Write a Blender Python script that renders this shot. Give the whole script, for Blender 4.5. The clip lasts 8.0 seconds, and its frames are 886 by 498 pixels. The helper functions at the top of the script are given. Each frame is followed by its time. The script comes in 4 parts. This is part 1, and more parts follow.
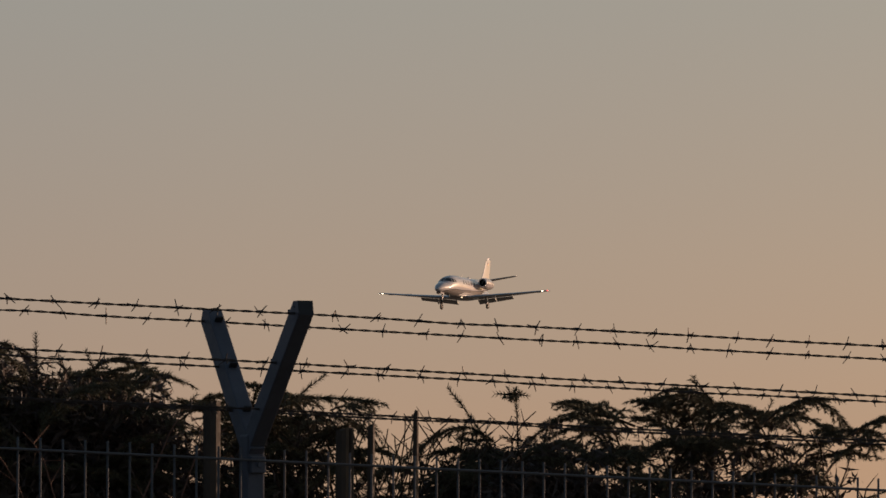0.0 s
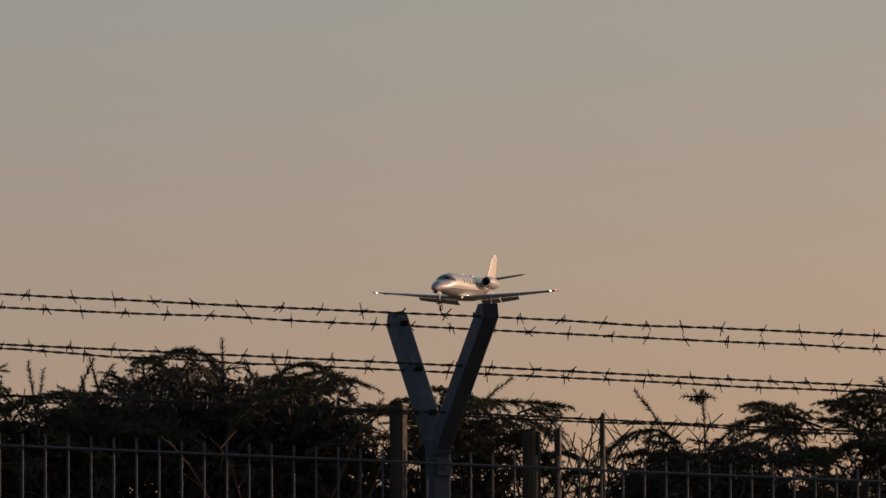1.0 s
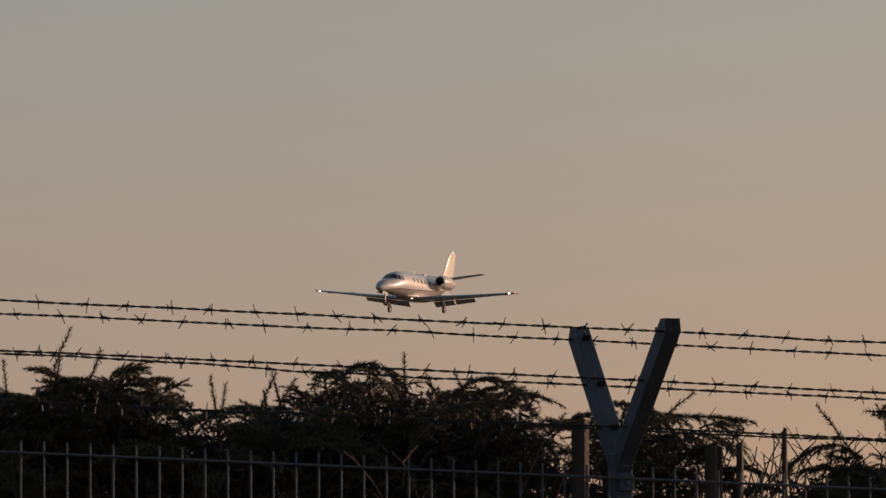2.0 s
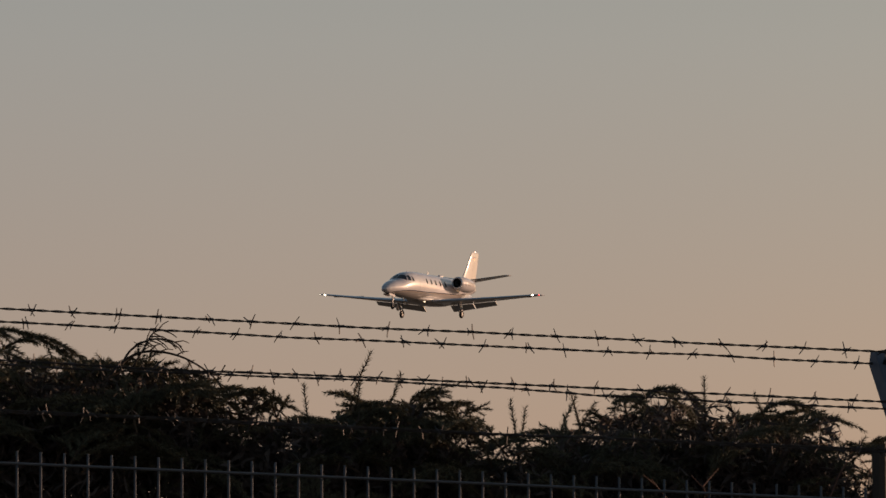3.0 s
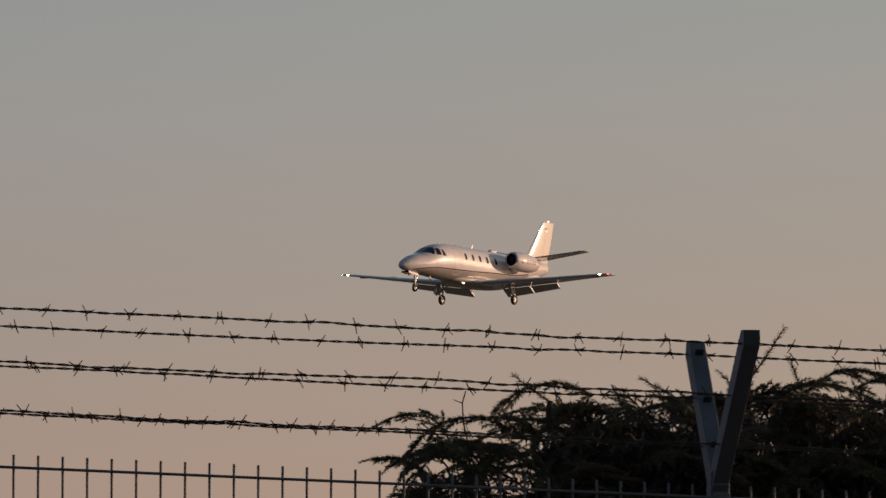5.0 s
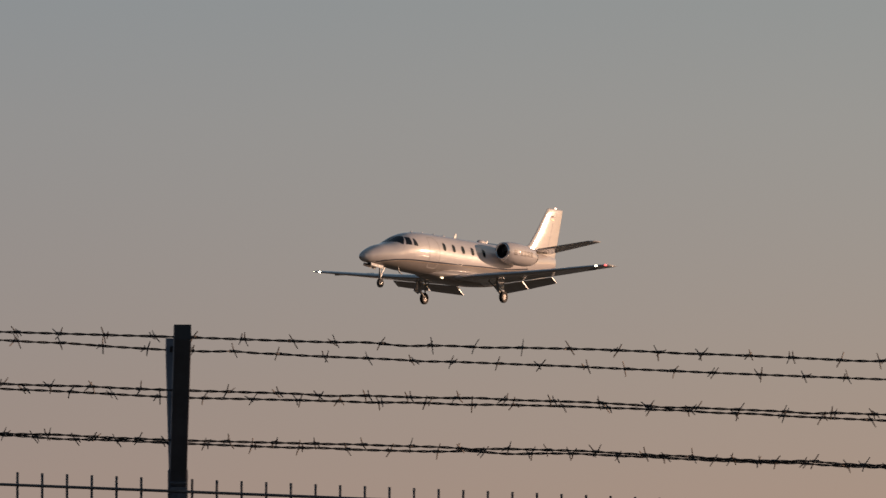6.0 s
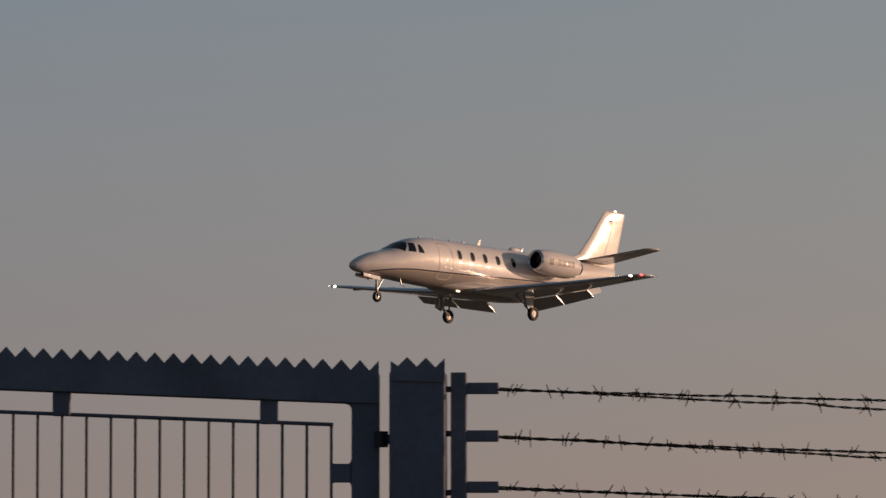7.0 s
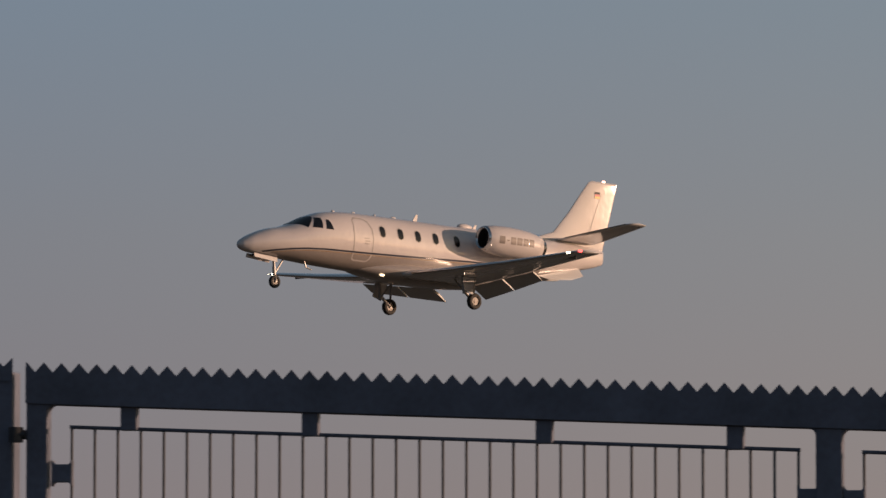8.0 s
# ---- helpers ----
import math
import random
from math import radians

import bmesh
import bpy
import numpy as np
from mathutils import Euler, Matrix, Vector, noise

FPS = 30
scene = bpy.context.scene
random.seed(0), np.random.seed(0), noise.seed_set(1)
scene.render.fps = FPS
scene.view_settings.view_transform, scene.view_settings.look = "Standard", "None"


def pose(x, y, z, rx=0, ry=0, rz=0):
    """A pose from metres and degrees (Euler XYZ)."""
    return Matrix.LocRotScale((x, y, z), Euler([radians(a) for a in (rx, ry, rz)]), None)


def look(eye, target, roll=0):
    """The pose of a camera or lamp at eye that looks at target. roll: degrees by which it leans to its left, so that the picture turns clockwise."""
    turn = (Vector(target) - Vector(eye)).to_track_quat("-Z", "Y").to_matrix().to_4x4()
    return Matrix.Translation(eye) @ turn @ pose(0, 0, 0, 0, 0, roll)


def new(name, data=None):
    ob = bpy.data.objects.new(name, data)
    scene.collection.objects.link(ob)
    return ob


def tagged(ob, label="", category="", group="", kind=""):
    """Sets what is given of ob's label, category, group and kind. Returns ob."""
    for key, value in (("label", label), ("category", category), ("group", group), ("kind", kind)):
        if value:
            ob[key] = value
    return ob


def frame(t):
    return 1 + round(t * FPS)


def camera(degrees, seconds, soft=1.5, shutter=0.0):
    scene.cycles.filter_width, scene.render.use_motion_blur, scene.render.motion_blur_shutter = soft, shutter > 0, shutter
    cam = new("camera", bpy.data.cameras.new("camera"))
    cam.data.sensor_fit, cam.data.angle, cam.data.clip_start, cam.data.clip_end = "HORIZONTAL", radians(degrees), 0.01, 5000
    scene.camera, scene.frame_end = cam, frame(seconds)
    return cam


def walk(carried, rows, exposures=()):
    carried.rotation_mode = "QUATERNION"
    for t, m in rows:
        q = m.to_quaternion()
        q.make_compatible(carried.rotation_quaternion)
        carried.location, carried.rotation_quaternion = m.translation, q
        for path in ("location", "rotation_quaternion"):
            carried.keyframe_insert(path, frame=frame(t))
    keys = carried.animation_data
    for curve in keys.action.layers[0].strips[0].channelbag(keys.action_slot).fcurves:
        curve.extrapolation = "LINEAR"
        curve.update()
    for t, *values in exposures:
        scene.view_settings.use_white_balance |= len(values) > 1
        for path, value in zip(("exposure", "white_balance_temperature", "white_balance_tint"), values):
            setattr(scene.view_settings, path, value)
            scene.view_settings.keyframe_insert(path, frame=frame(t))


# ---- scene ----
cam = camera(7.22, 8.0, soft=1.5, shutter=0.05)

EYE = 1.65
# seconds, sway to the right and upwards, yaw (left is positive), pitch, lean of a camera held by hand
PATH = [
    (0.0, -0.011, 0.0084, -21.0, 2.455, 0.14), (0.2, -0.0014, -0.0016, -20.453, 2.446, 0.0), (0.5, 0.0105, -0.0036, -20.167, 2.493, -0.2), (0.8, 0.0016, -0.0014, -19.706, 2.515, -0.12),
    (1.0, 0.0053, -0.0041, -19.419, 2.525, -0.22), (1.2, 0.0045, -0.0036, -19.155, 2.555, -0.2), (2.3, -0.0, -0.0009, -17.288, 2.683, -0.17), (2.5, -0.0008, -0.0004, -16.759, 2.724, -0.18),
    (2.7, 0.0011, -0.0025, -16.243, 2.768, -0.08), (3.0, -0.0089, 0.0017, -15.537, 2.827, -0.07), (3.3, 0.0047, -0.0006, -14.695, 2.878, 0.0), (3.5, 0.0054, 0.0036, -14.071, 2.92, 0.02),
    (4.0, -0.0064, 0.0025, -12.62, 3.002, 0.07), (4.5, 0.0083, -0.0014, -10.705, 3.091, 0.0), (5.0, -0.0134, -0.0007, -8.612, 3.168, 0.06), (5.2, -0.0094, -0.0002, -7.746, 3.219, 0.03),
    (6.3, 0.0124, 0.0026, -2.117, 3.628, 0.0), (6.5, 0.0164, 0.0031, -0.815, 3.747, 0.0), (6.7, 0.0007, 0.0028, 0.622, 3.869, 0.0), (7.0, -0.0229, 0.0023, 2.954, 4.03, 0.02),
    (7.2, -0.005, -0.0025, 4.629, 4.12, 0.02), (7.5, 0.0218, -0.0096, 7.068, 4.225, 0.1), (7.7, 0.0089, -0.004, 8.562, 4.285, 0.08), (8.0, -0.0105, 0.0046, 11.721, 4.404, 0.02)]
walk(cam, [(t, pose(sx, 0, EYE + sz, 90 + p, -r, y)) for t, sx, sz, y, p, r in PATH],
     exposures=((0.0, 0.88), (1.2, 0.92), (2.5, 0.99), (5.0, 1.05), (6.5, 0.97), (7.0, 0.92), (8.0, 1.0)))

# ---- daylight: a low sun beside the view, clear evening sky ----
SUN_ELEVATION = 6.0
SUN_AZIMUTH = 11.5          # degrees from +x towards +y
world = bpy.data.worlds.new("evening_sky")
scene.world = world
world.use_nodes = True
wn, wl = world.node_tree.nodes, world.node_tree.links
wn.clear()
w_out = wn.new("ShaderNodeOutputWorld")
w_bg = wn.new("ShaderNodeBackground")
w_sky = wn.new("ShaderNodeTexSky")
w_sky.sky_type = 'NISHITA'
w_sky.sun_disc = False
w_sky.sun_elevation = radians(SUN_ELEVATION)
w_sky.sun_rotation = radians(90 - SUN_AZIMUTH)
w_sky.air_density, w_sky.dust_density, w_sky.ozone_density = 1.0, 2.0, 1.0
w_bg.inputs["Strength"].default_value = 0.12


def sky_math(op, a_, b_=None):
    node = wn.new("ShaderNodeMath")
    node.operation = op
    for k, v in enumerate((a_, b_)):
        if v is None:
            continue
        if isinstance(v, (int, float)):
            node.inputs[k].default_value = v
        else:
            wl.new(v, node.inputs[k])
    return node.outputs[0]


def sky_mix(fac, a_, b_):
    node = wn.new("ShaderNodeMix")
    node.data_type = 'RGBA'
    wl.new(fac, node.inputs["Factor"])
    wl.new(a_, node.inputs[6])
    wl.new(b_, node.inputs[7])
    return node.outputs[2]


def haze_band(rows, fac):
    """Colours of the evening haze from the horizon upwards: (root of the sine of the height, r, g, b)."""
    node = wn.new("ShaderNodeValToRGB")
    els = node.color_ramp.elements
    while len(els) < len(rows):
        els.new(0.5)
    for el, (p, r, g, b) in zip(els, rows):
        el.position, el.color = p, (r, g, b, 1)
    wl.new(fac, node.inputs[0])
    return node.outputs[0]


# haze over the horizon: warm towards the sun, mauve and blue-grey away from it
w_tc = wn.new("ShaderNodeTexCoord")
w_sep = wn.new("ShaderNodeSeparateXYZ")
wl.new(w_tc.outputs["Generated"], w_sep.inputs[0])
rise = sky_math('SQRT', sky_math('MAXIMUM', w_sep.outputs["Z"], 0.0))
w_dot = sky_math('ADD', sky_math('MULTIPLY', w_sep.outputs["X"], math.cos(radians(SUN_AZIMUTH))), sky_math('MULTIPLY', w_sep.outputs["Y"], math.sin(radians(SUN_AZIMUTH))))
flat = sky_math('SQRT', sky_math('SUBTRACT', 1.0, sky_math('MINIMUM', sky_math('MULTIPLY', w_sep.outputs["Z"], w_sep.outputs["Z"]), 0.999)))
w_az = sky_math('DIVIDE', w_dot, flat)
HAZE = 8.4                  # brings the colours below to the scale of the sky texture
side_band = haze_band([(0.0, 0.150, 0.107, 0.102), (0.20, 0.115, 0.100, 0.104), (0.28, 0.105, 0.109, 0.122), (0.335, 0.093, 0.116, 0.145), (0.60, 0.066, 0.096, 0.150)], rise)
warm_band = haze_band([(0.0, 0.255, 0.157, 0.098), (0.11, 0.234, 0.152, 0.100), (0.20, 0.210, 0.163, 0.125), (0.28, 0.182, 0.171, 0.150), (0.335, 0.150, 0.160, 0.150), (0.60, 0.090, 0.115, 0.150)], rise)
glow_band = haze_band([(0.0, 0.75, 0.36, 0.13), (0.20, 0.70, 0.42, 0.18), (0.335, 0.45, 0.34, 0.20), (0.60, 0.14, 0.15, 0.16)], rise)
far_band = haze_band([(0.0, 0.026, 0.027, 0.036), (0.20, 0.040, 0.036, 0.043), (0.335, 0.037, 0.040, 0.053), (0.60, 0.030, 0.042, 0.068)], rise)


def ramp01(v, lo, hi):
    node = wn.new("ShaderNodeMapRange")
    wl.new(v, node.inputs["Value"])
    node.inputs["From Min"].default_value, node.inputs["From Max"].default_value = lo, hi
    return node.outputs[0]


haze = sky_mix(ramp01(w_az, -0.77, -0.13), far_band, side_band)
haze = sky_mix(ramp01(w_az, -0.08, 0.515), haze, warm_band)
haze = sky_mix(sky_math('POWER', ramp01(w_az, 0.46, 1.0), 2.0), haze, glow_band)
w_gain = wn.new("ShaderNodeVectorMath")
w_gain.operation = 'SCALE'
w_gain.inputs["Scale"].default_value = HAZE
wl.new(haze, w_gain.inputs[0])
w_high = wn.new("ShaderNodeVectorMath")
w_high.operation = 'SCALE'
w_high.inputs["Scale"].default_value = 0.45     # the deep sky overhead at this hour
wl.new(w_sky.outputs[0], w_high.inputs[0])
wl.new(sky_mix(ramp01(w_sep.outputs["Z"], 0.13, 0.5), w_gain.outputs[0], w_high.outputs[0]), w_bg.inputs["Color"])
wl.new(w_bg.outputs[0], w_out.inputs[0])

sun = new("sun", bpy.data.lights.new("sun", 'SUN'))
sun.data.energy = 2.3
sun.data.angle = radians(0.6)
sun.data.color = (1.0, 0.63, 0.43)
a, e = radians(SUN_AZIMUTH), radians(SUN_ELEVATION)
sun.matrix_world = look((60 * math.cos(a), 60 * math.sin(a), 40 + 60 * math.tan(e)), (0, 0, 40))


# ---- materials ----


def material(name, base, rough=0.5, metal=0.0, vary=0.15, scale=8.0, bump=0.0, coat=0.0, fine=60.0, island=0.0, emit=None, power=0.0):
    """A surface with variation at two scales, in metres of the object."""
    mat = bpy.data.materials.new(name)
    mat.use_nodes = True
    n, l = mat.node_tree.nodes, mat.node_tree.links
    b = n["Principled BSDF"]
    b.inputs["Roughness"].default_value = rough
    b.inputs["Metallic"].default_value = metal
    b.inputs["Coat Weight"].default_value = coat
    b.inputs["Coat Roughness"].default_value = 0.035
    b.inputs["Coat IOR"].default_value = 1.75
    tc = n.new("ShaderNodeTexCoord")
    big, small = n.new("ShaderNodeTexNoise"), n.new("ShaderNodeTexNoise")
    for node, s, det in ((big, scale, 4.0), (small, fine, 3.0)):
        node.inputs["Scale"].default_value = s
        node.inputs["Detail"].default_value = det
        l.new(tc.outputs["Object"], node.inputs["Vector"])
    add = n.new("ShaderNodeMath")
    add.operation = 'ADD'
    half = n.new("ShaderNodeMath")
    half.operation = 'MULTIPLY'
    half.inputs[1].default_value = 0.5
    l.new(small.outputs["Fac"], half.inputs[0])
    l.new(big.outputs["Fac"], add.inputs[0])
    l.new(half.outputs[0], add.inputs[1])
    last = add.outputs[0]
    if island:
        geo = n.new("ShaderNodeNewGeometry")
        mul = n.new("ShaderNodeMath")
        mul.operation = 'MULTIPLY_ADD'
        mul.inputs[1].default_value = island
        l.new(geo.outputs["Random Per Island"], mul.inputs[0])
        l.new(last, mul.inputs[2])
        last = mul.outputs[0]
    ramp = n.new("ShaderNodeMapRange")
    ramp.inputs["From Min"].default_value, ramp.inputs["From Max"].default_value = 0.35, 1.15 + island
    ramp.inputs["To Min"].default_value, ramp.inputs["To Max"].default_value = 1.0 - vary, 1.0 + vary
    l.new(last, ramp.inputs["Value"])
    mix = n.new("ShaderNodeMix")
    mix.data_type = 'RGBA'
    mix.blend_type = 'MULTIPLY'
    mix.inputs["Factor"].default_value = 1.0
    mix.inputs[6].default_value = (*base, 1)
    comb = n.new("ShaderNodeCombineColor")
    for i in range(3):
        l.new(ramp.outputs[0], comb.inputs[i])
    l.new(comb.outputs[0], mix.inputs[7])
    l.new(mix.outputs[2], b.inputs["Base Color"])
    rr = n.new("ShaderNodeMapRange")
    rr.inputs["To Min"].default_value, rr.inputs["To Max"].default_value = rough * (1 - vary), min(1.0, rough * (1 + vary))
    l.new(small.outputs["Fac"], rr.inputs["Value"])
    l.new(rr.outputs[0], b.inputs["Roughness"])
    if bump:
        bp = n.new("ShaderNodeBump")
        bp.inputs["Strength"].default_value = bump
        bp.inputs["Distance"].default_value = 0.02 if coat > 0.7 else 0.004
        l.new(add.outputs[0], bp.inputs["Height"])
        l.new(bp.outputs[0], b.inputs["Normal"])
        l.new(bp.outputs[0], b.inputs["Coat Normal"])
    if emit:
        b.inputs["Emission Color"].default_value = (*emit, 1)
        b.inputs["Emission Strength"].default_value = power
    return mat


M_PAINT = material("white_aircraft_paint", (0.56, 0.53, 0.53), 0.36, 0, 0.03, 0.8, 1.0, coat=1.0, fine=3)
M_PAINT.node_tree.nodes["Principled BSDF"].inputs["Specular IOR Level"].default_value = 0.15
M_FIN = material("glossy_fin_paint", (0.54, 0.52, 0.52), 0.4, 0, 0.03, 0.8, 0.25, coat=1.0, fine=3)
M_FIN.node_tree.nodes["Principled BSDF"].inputs["Coat Roughness"].default_value = 0.11
M_FIN.node_tree.nodes["Principled BSDF"].inputs["Specular IOR Level"].default_value = 0.04
# darker than M_PAINT: shade and dark ground reflection painted into the belly colour
M_BELLY = material("shaded_belly_paint", (0.29, 0.262, 0.25), 0.45, 0, 0.06, 0.9, 0.8, coat=0.8, fine=3)
M_STRIPE = material("dark_stripe_paint", (0.045, 0.05, 0.07), 0.25, 0, 0.1, 2, coat=0.5)
M_GOLD = material("bronze_stripe_paint", (0.30, 0.20, 0.10), 0.3, 0, 0.1, 2, coat=0.5)
M_WING = material("grey_wing_paint", (0.56, 0.56, 0.56), 0.26, 0, 0.05, 1.2, 0.02, coat=1.0, fine=9)
M_WING.node_tree.nodes["Principled BSDF"].inputs["Coat Roughness"].default_value = 0.10
M_BRIGHT = material("polished_leading_edge", (0.55, 0.55, 0.56), 0.16, 1.0, 0.05, 3)
M_DARKGLASS = material("dark_cabin_glass", (0.008, 0.009, 0.012), 0.12, 0, 0.1, 3, coat=0.0)
M_BLACK = material("matt_black", (0.012, 0.012, 0.013), 0.6, 0, 0.2, 5)
M_RUBBER = material("tyre_rubber", (0.018, 0.018, 0.018), 0.75, 0, 0.25, 12, 0.1)
M_ALU = material("bare_aluminium", (0.36, 0.35, 0.34), 0.40, 0.6, 0.12, 10)
M_RIM = material("dull_wheel_metal", (0.14, 0.13, 0.12), 0.45, 0.3, 0.15, 20)
M_MARK = material("grey_marking_paint", (0.17, 0.15, 0.14), 0.5, 0, 0.1, 5)
M_SEAM = material("panel_seam", (0.30, 0.29, 0.28), 0.5, 0, 0.1, 5)
M_LAMPW = material("lit_landing_lamp", (0.9, 0.85, 0.75), 0.3, emit=(1.0, 0.74, 0.45), power=1.4)
M_LAMPR = material("lit_red_lamp", (0.8, 0.05, 0.04), 0.3, emit=(1.0, 0.10, 0.09), power=1.6)
M_BEACON = material("lit_beacon", (0.8, 0.4, 0.3), 0.3, emit=(1.0, 0.55, 0.4), power=2.0)
M_LAMPG = material("lit_tip_lamp", (0.8, 0.8, 0.7), 0.3, emit=(1.0, 0.85, 0.6), power=4.0)
M_REDPAINT = material("red_mark", (0.45, 0.05, 0.04), 0.4)
M_YELLOWPAINT = material("yellow_mark", (0.6, 0.42, 0.06), 0.4)
M_GALV = material("galvanised_steel", (0.105, 0.105, 0.110), 0.55, 0.2, 0.30, 14, 0.10, fine=120)
M_GALVDARK = material("weathered_galvanised_steel", (0.088, 0.096, 0.120), 0.55, 0.2, 0.35, 10, 0.12, fine=90)
M_WIRE = material("rusty_grey_wire", (0.07, 0.06, 0.055), 0.6, 0.4, 0.35, 40, 0.1)
M_GATE = material("blue_grey_gate_coating", (0.102, 0.116, 0.164), 0.50, 0.1, 0.5, 6, 0.08, fine=70)
M_BOLT = material("dark_bolt_steel", (0.05, 0.05, 0.055), 0.5, 0.6, 0.2, 30)
# near-black colour that paints shade onto the cut ends of the fence arms
M_ENDSHADE = material("arm_end_shade", (0.018, 0.018, 0.020), 0.6, 0, 0.2, 20)
M_STAKE = material("weathered_brown_timber", (0.065, 0.046, 0.031), 0.85, 0, 0.4, 12, 0.6, fine=80)
M_BARK = material("spruce_bark", (0.05, 0.038, 0.03), 0.9, 0, 0.4, 20, 0.5)
M_TWIG = material("dry_brown_twig", (0.06, 0.04, 0.025), 0.85, 0, 0.35, 25, 0.2)
M_REDTWIG = material("dry_reddish_twig", (0.17, 0.085, 0.055), 0.8, 0, 0.3, 25, 0.2)
M_NEEDLE = material("spruce_needles", (0.110, 0.098, 0.058), 0.62, 0, 0.45, 6, fine=30, island=0.9)
M_INNER = material("dry_inner_foliage", (0.092, 0.070, 0.058), 0.9, 0, 0.5, 6, island=0.8)
for mat_ in (M_NEEDLE, M_INNER, M_TWIG, M_BARK):
    mat_.node_tree.nodes["Principled BSDF"].inputs["Specular IOR Level"].default_value = 0.18
M_GRASS = material("rough_grass", (0.050, 0.048, 0.028), 0.9, 0, 0.4, 0.25, 0.5, fine=4)



def pale_far_field(mat, pale, near, far):
    """Past the rough strip the unseen grass is paler, to bounce light onto the jet."""
    n, l = mat.node_tree.nodes, mat.node_tree.links
    tc, sep, mr, mix = n.new("ShaderNodeTexCoord"), n.new("ShaderNodeSeparateXYZ"), n.new("ShaderNodeMapRange"), n.new("ShaderNodeMix")
    l.new(tc.outputs["Object"], sep.inputs[0])
    l.new(sep.outputs["Y"], mr.inputs["Value"])
    mr.inputs["From Min"].default_value, mr.inputs["From Max"].default_value = near, far
    mix.data_type = 'RGBA'
    b = n["Principled BSDF"]
    l.new(mr.outputs[0], mix.inputs["Factor"])
    l.new(b.inputs["Base Color"].links[0].from_socket, mix.inputs[6])
    mix.inputs[7].default_value = (*pale, 1)
    l.new(mix.outputs[2], b.inputs["Base Color"])


pale_far_field(M_GRASS, (0.085, 0.068, 0.045), 30.0, 45.0)

# ---- mesh helpers ----


def mesh_from(name, verts, faces, mat, smooth=False):
    me = bpy.data.meshes.new(name)
    me.from_pydata([tuple(v) for v in verts], [], [tuple(f) for f in faces])
    me.materials.append(mat)
    if smooth:
        me.shade_smooth()
    me.update()
    return me


def bm_mesh(name, bm, mat, smooth=False):
    bmesh.ops.recalc_face_normals(bm, faces=bm.faces)
    me = bpy.data.meshes.new(name)
    bm.to_mesh(me)
    bm.free()
    me.materials.append(mat)
    if smooth:
        me.shade_smooth()
    return me


def place(name, me, parent=None, label="", m=None):
    ob = new(name, me)
    if parent:
        ob.parent = parent
    if m is not None:
        ob.matrix_basis = m
    if label:
        tagged(ob, label)
    return ob


def part(name, bm, mat, parent, label="", smooth=False):
    return place(name, bm_mesh(name, bm, mat, smooth), parent, label)


def thing(name, m, label, category, group="", kind=""):
    ob = new(name)
    ob.matrix_basis = m
    ob.empty_display_size = 0.1
    return tagged(ob, label, category, group, kind)


def box(bm, x0, x1, y0, y1, z0, z1, bevel=0.0, shear=0.0):
    """A block; shear lifts it by that much per metre towards -x."""
    r = bmesh.ops.create_cube(bm, size=1.0)
    vs = r["verts"]
    for v in vs:
        v.co = Vector(((x0 + x1) / 2 + v.co.x * (x1 - x0), (y0 + y1) / 2 + v.co.y * (y1 - y0), (z0 + z1) / 2 + v.co.z * (z1 - z0)))
        v.co.z -= shear * v.co.x
    if bevel:
        es = {e for v in vs for e in v.link_edges}
        bmesh.ops.bevel(bm, geom=list(es), offset=bevel, segments=2, affect='EDGES', profile=0.6)


def rod(bm, p, q, r0, r1=None, sides=8, caps=True):
    """A straight round bar from p to q."""
    p, q = Vector(p), Vector(q)
    r1 = r0 if r1 is None else r1
    d = q - p
    turn = d.to_track_quat('Z', 'Y').to_matrix().to_4x4()
    bmesh.ops.create_cone(bm, cap_ends=caps, segments=sides, radius1=r0, radius2=r1, depth=d.length,
                          matrix=Matrix.Translation((p + q) / 2) @ turn)


def ball(bm, c, r, sx=1, sy=1, sz=1, seg=12):
    bmesh.ops.create_uvsphere(bm, u_segments=seg, v_segments=max(6, seg // 2), radius=r,
                              matrix=Matrix.Translation(c) @ Matrix.Diagonal((sx, sy, sz, 1)))


def loft(bm, rings, close=True, caps=True):
    """A skin over rings of equal point count."""
    rows = [[bm.verts.new(p) for p in ring] for ring in rings]
    n = len(rows[0])
    for a_, b_ in zip(rows, rows[1:]):
        for i in range(n if close else n - 1):
            j = (i + 1) % n
            bm.faces.new((a_[i], a_[j], b_[j], b_[i]))
    if caps:
        for row in (rows[0], rows[-1]):
            try:
                bm.faces.new(row)
            except ValueError:
                pass
    return rows


def lerp_table(table, x):
    xs = [r[0] for r in table]
    return [float(np.interp(x, xs, [r[i] for r in table])) for i in range(1, len(table[0]))]


def smooth_table(table, n=60):
    """Catmull-Rom through the rows of a table."""
    out = []
    for i in range(len(table) - 1):
        p0, p1, p2, p3 = (np.array(table[max(0, min(len(table) - 1, j))], float) for j in (i - 1, i, i + 1, i + 2))
        k = max(2, n // (len(table) - 1))
        for s in range(k):
            u = s / k
            m1 = (p2 - p0) / max(1e-6, p2[0] - p0[0]) * (p2[0] - p1[0])
            m2 = (p3 - p1) / max(1e-6, p3[0] - p1[0]) * (p2[0] - p1[0])
            h = (2 * u**3 - 3 * u**2 + 1) * p1 + (u**3 - 2 * u**2 + u) * m1 + (-2 * u**3 + 3 * u**2) * p2 + (u**3 - u**2) * m2
            h[0] = p1[0] + (p2[0] - p1[0]) * u
            out.append(tuple(h))
    out.append(tuple(table[-1]))
    return out


# ---- the ground ----
SLOPE = 0.0382              # the fence line climbs towards -x
FENCE_Y = 14.25


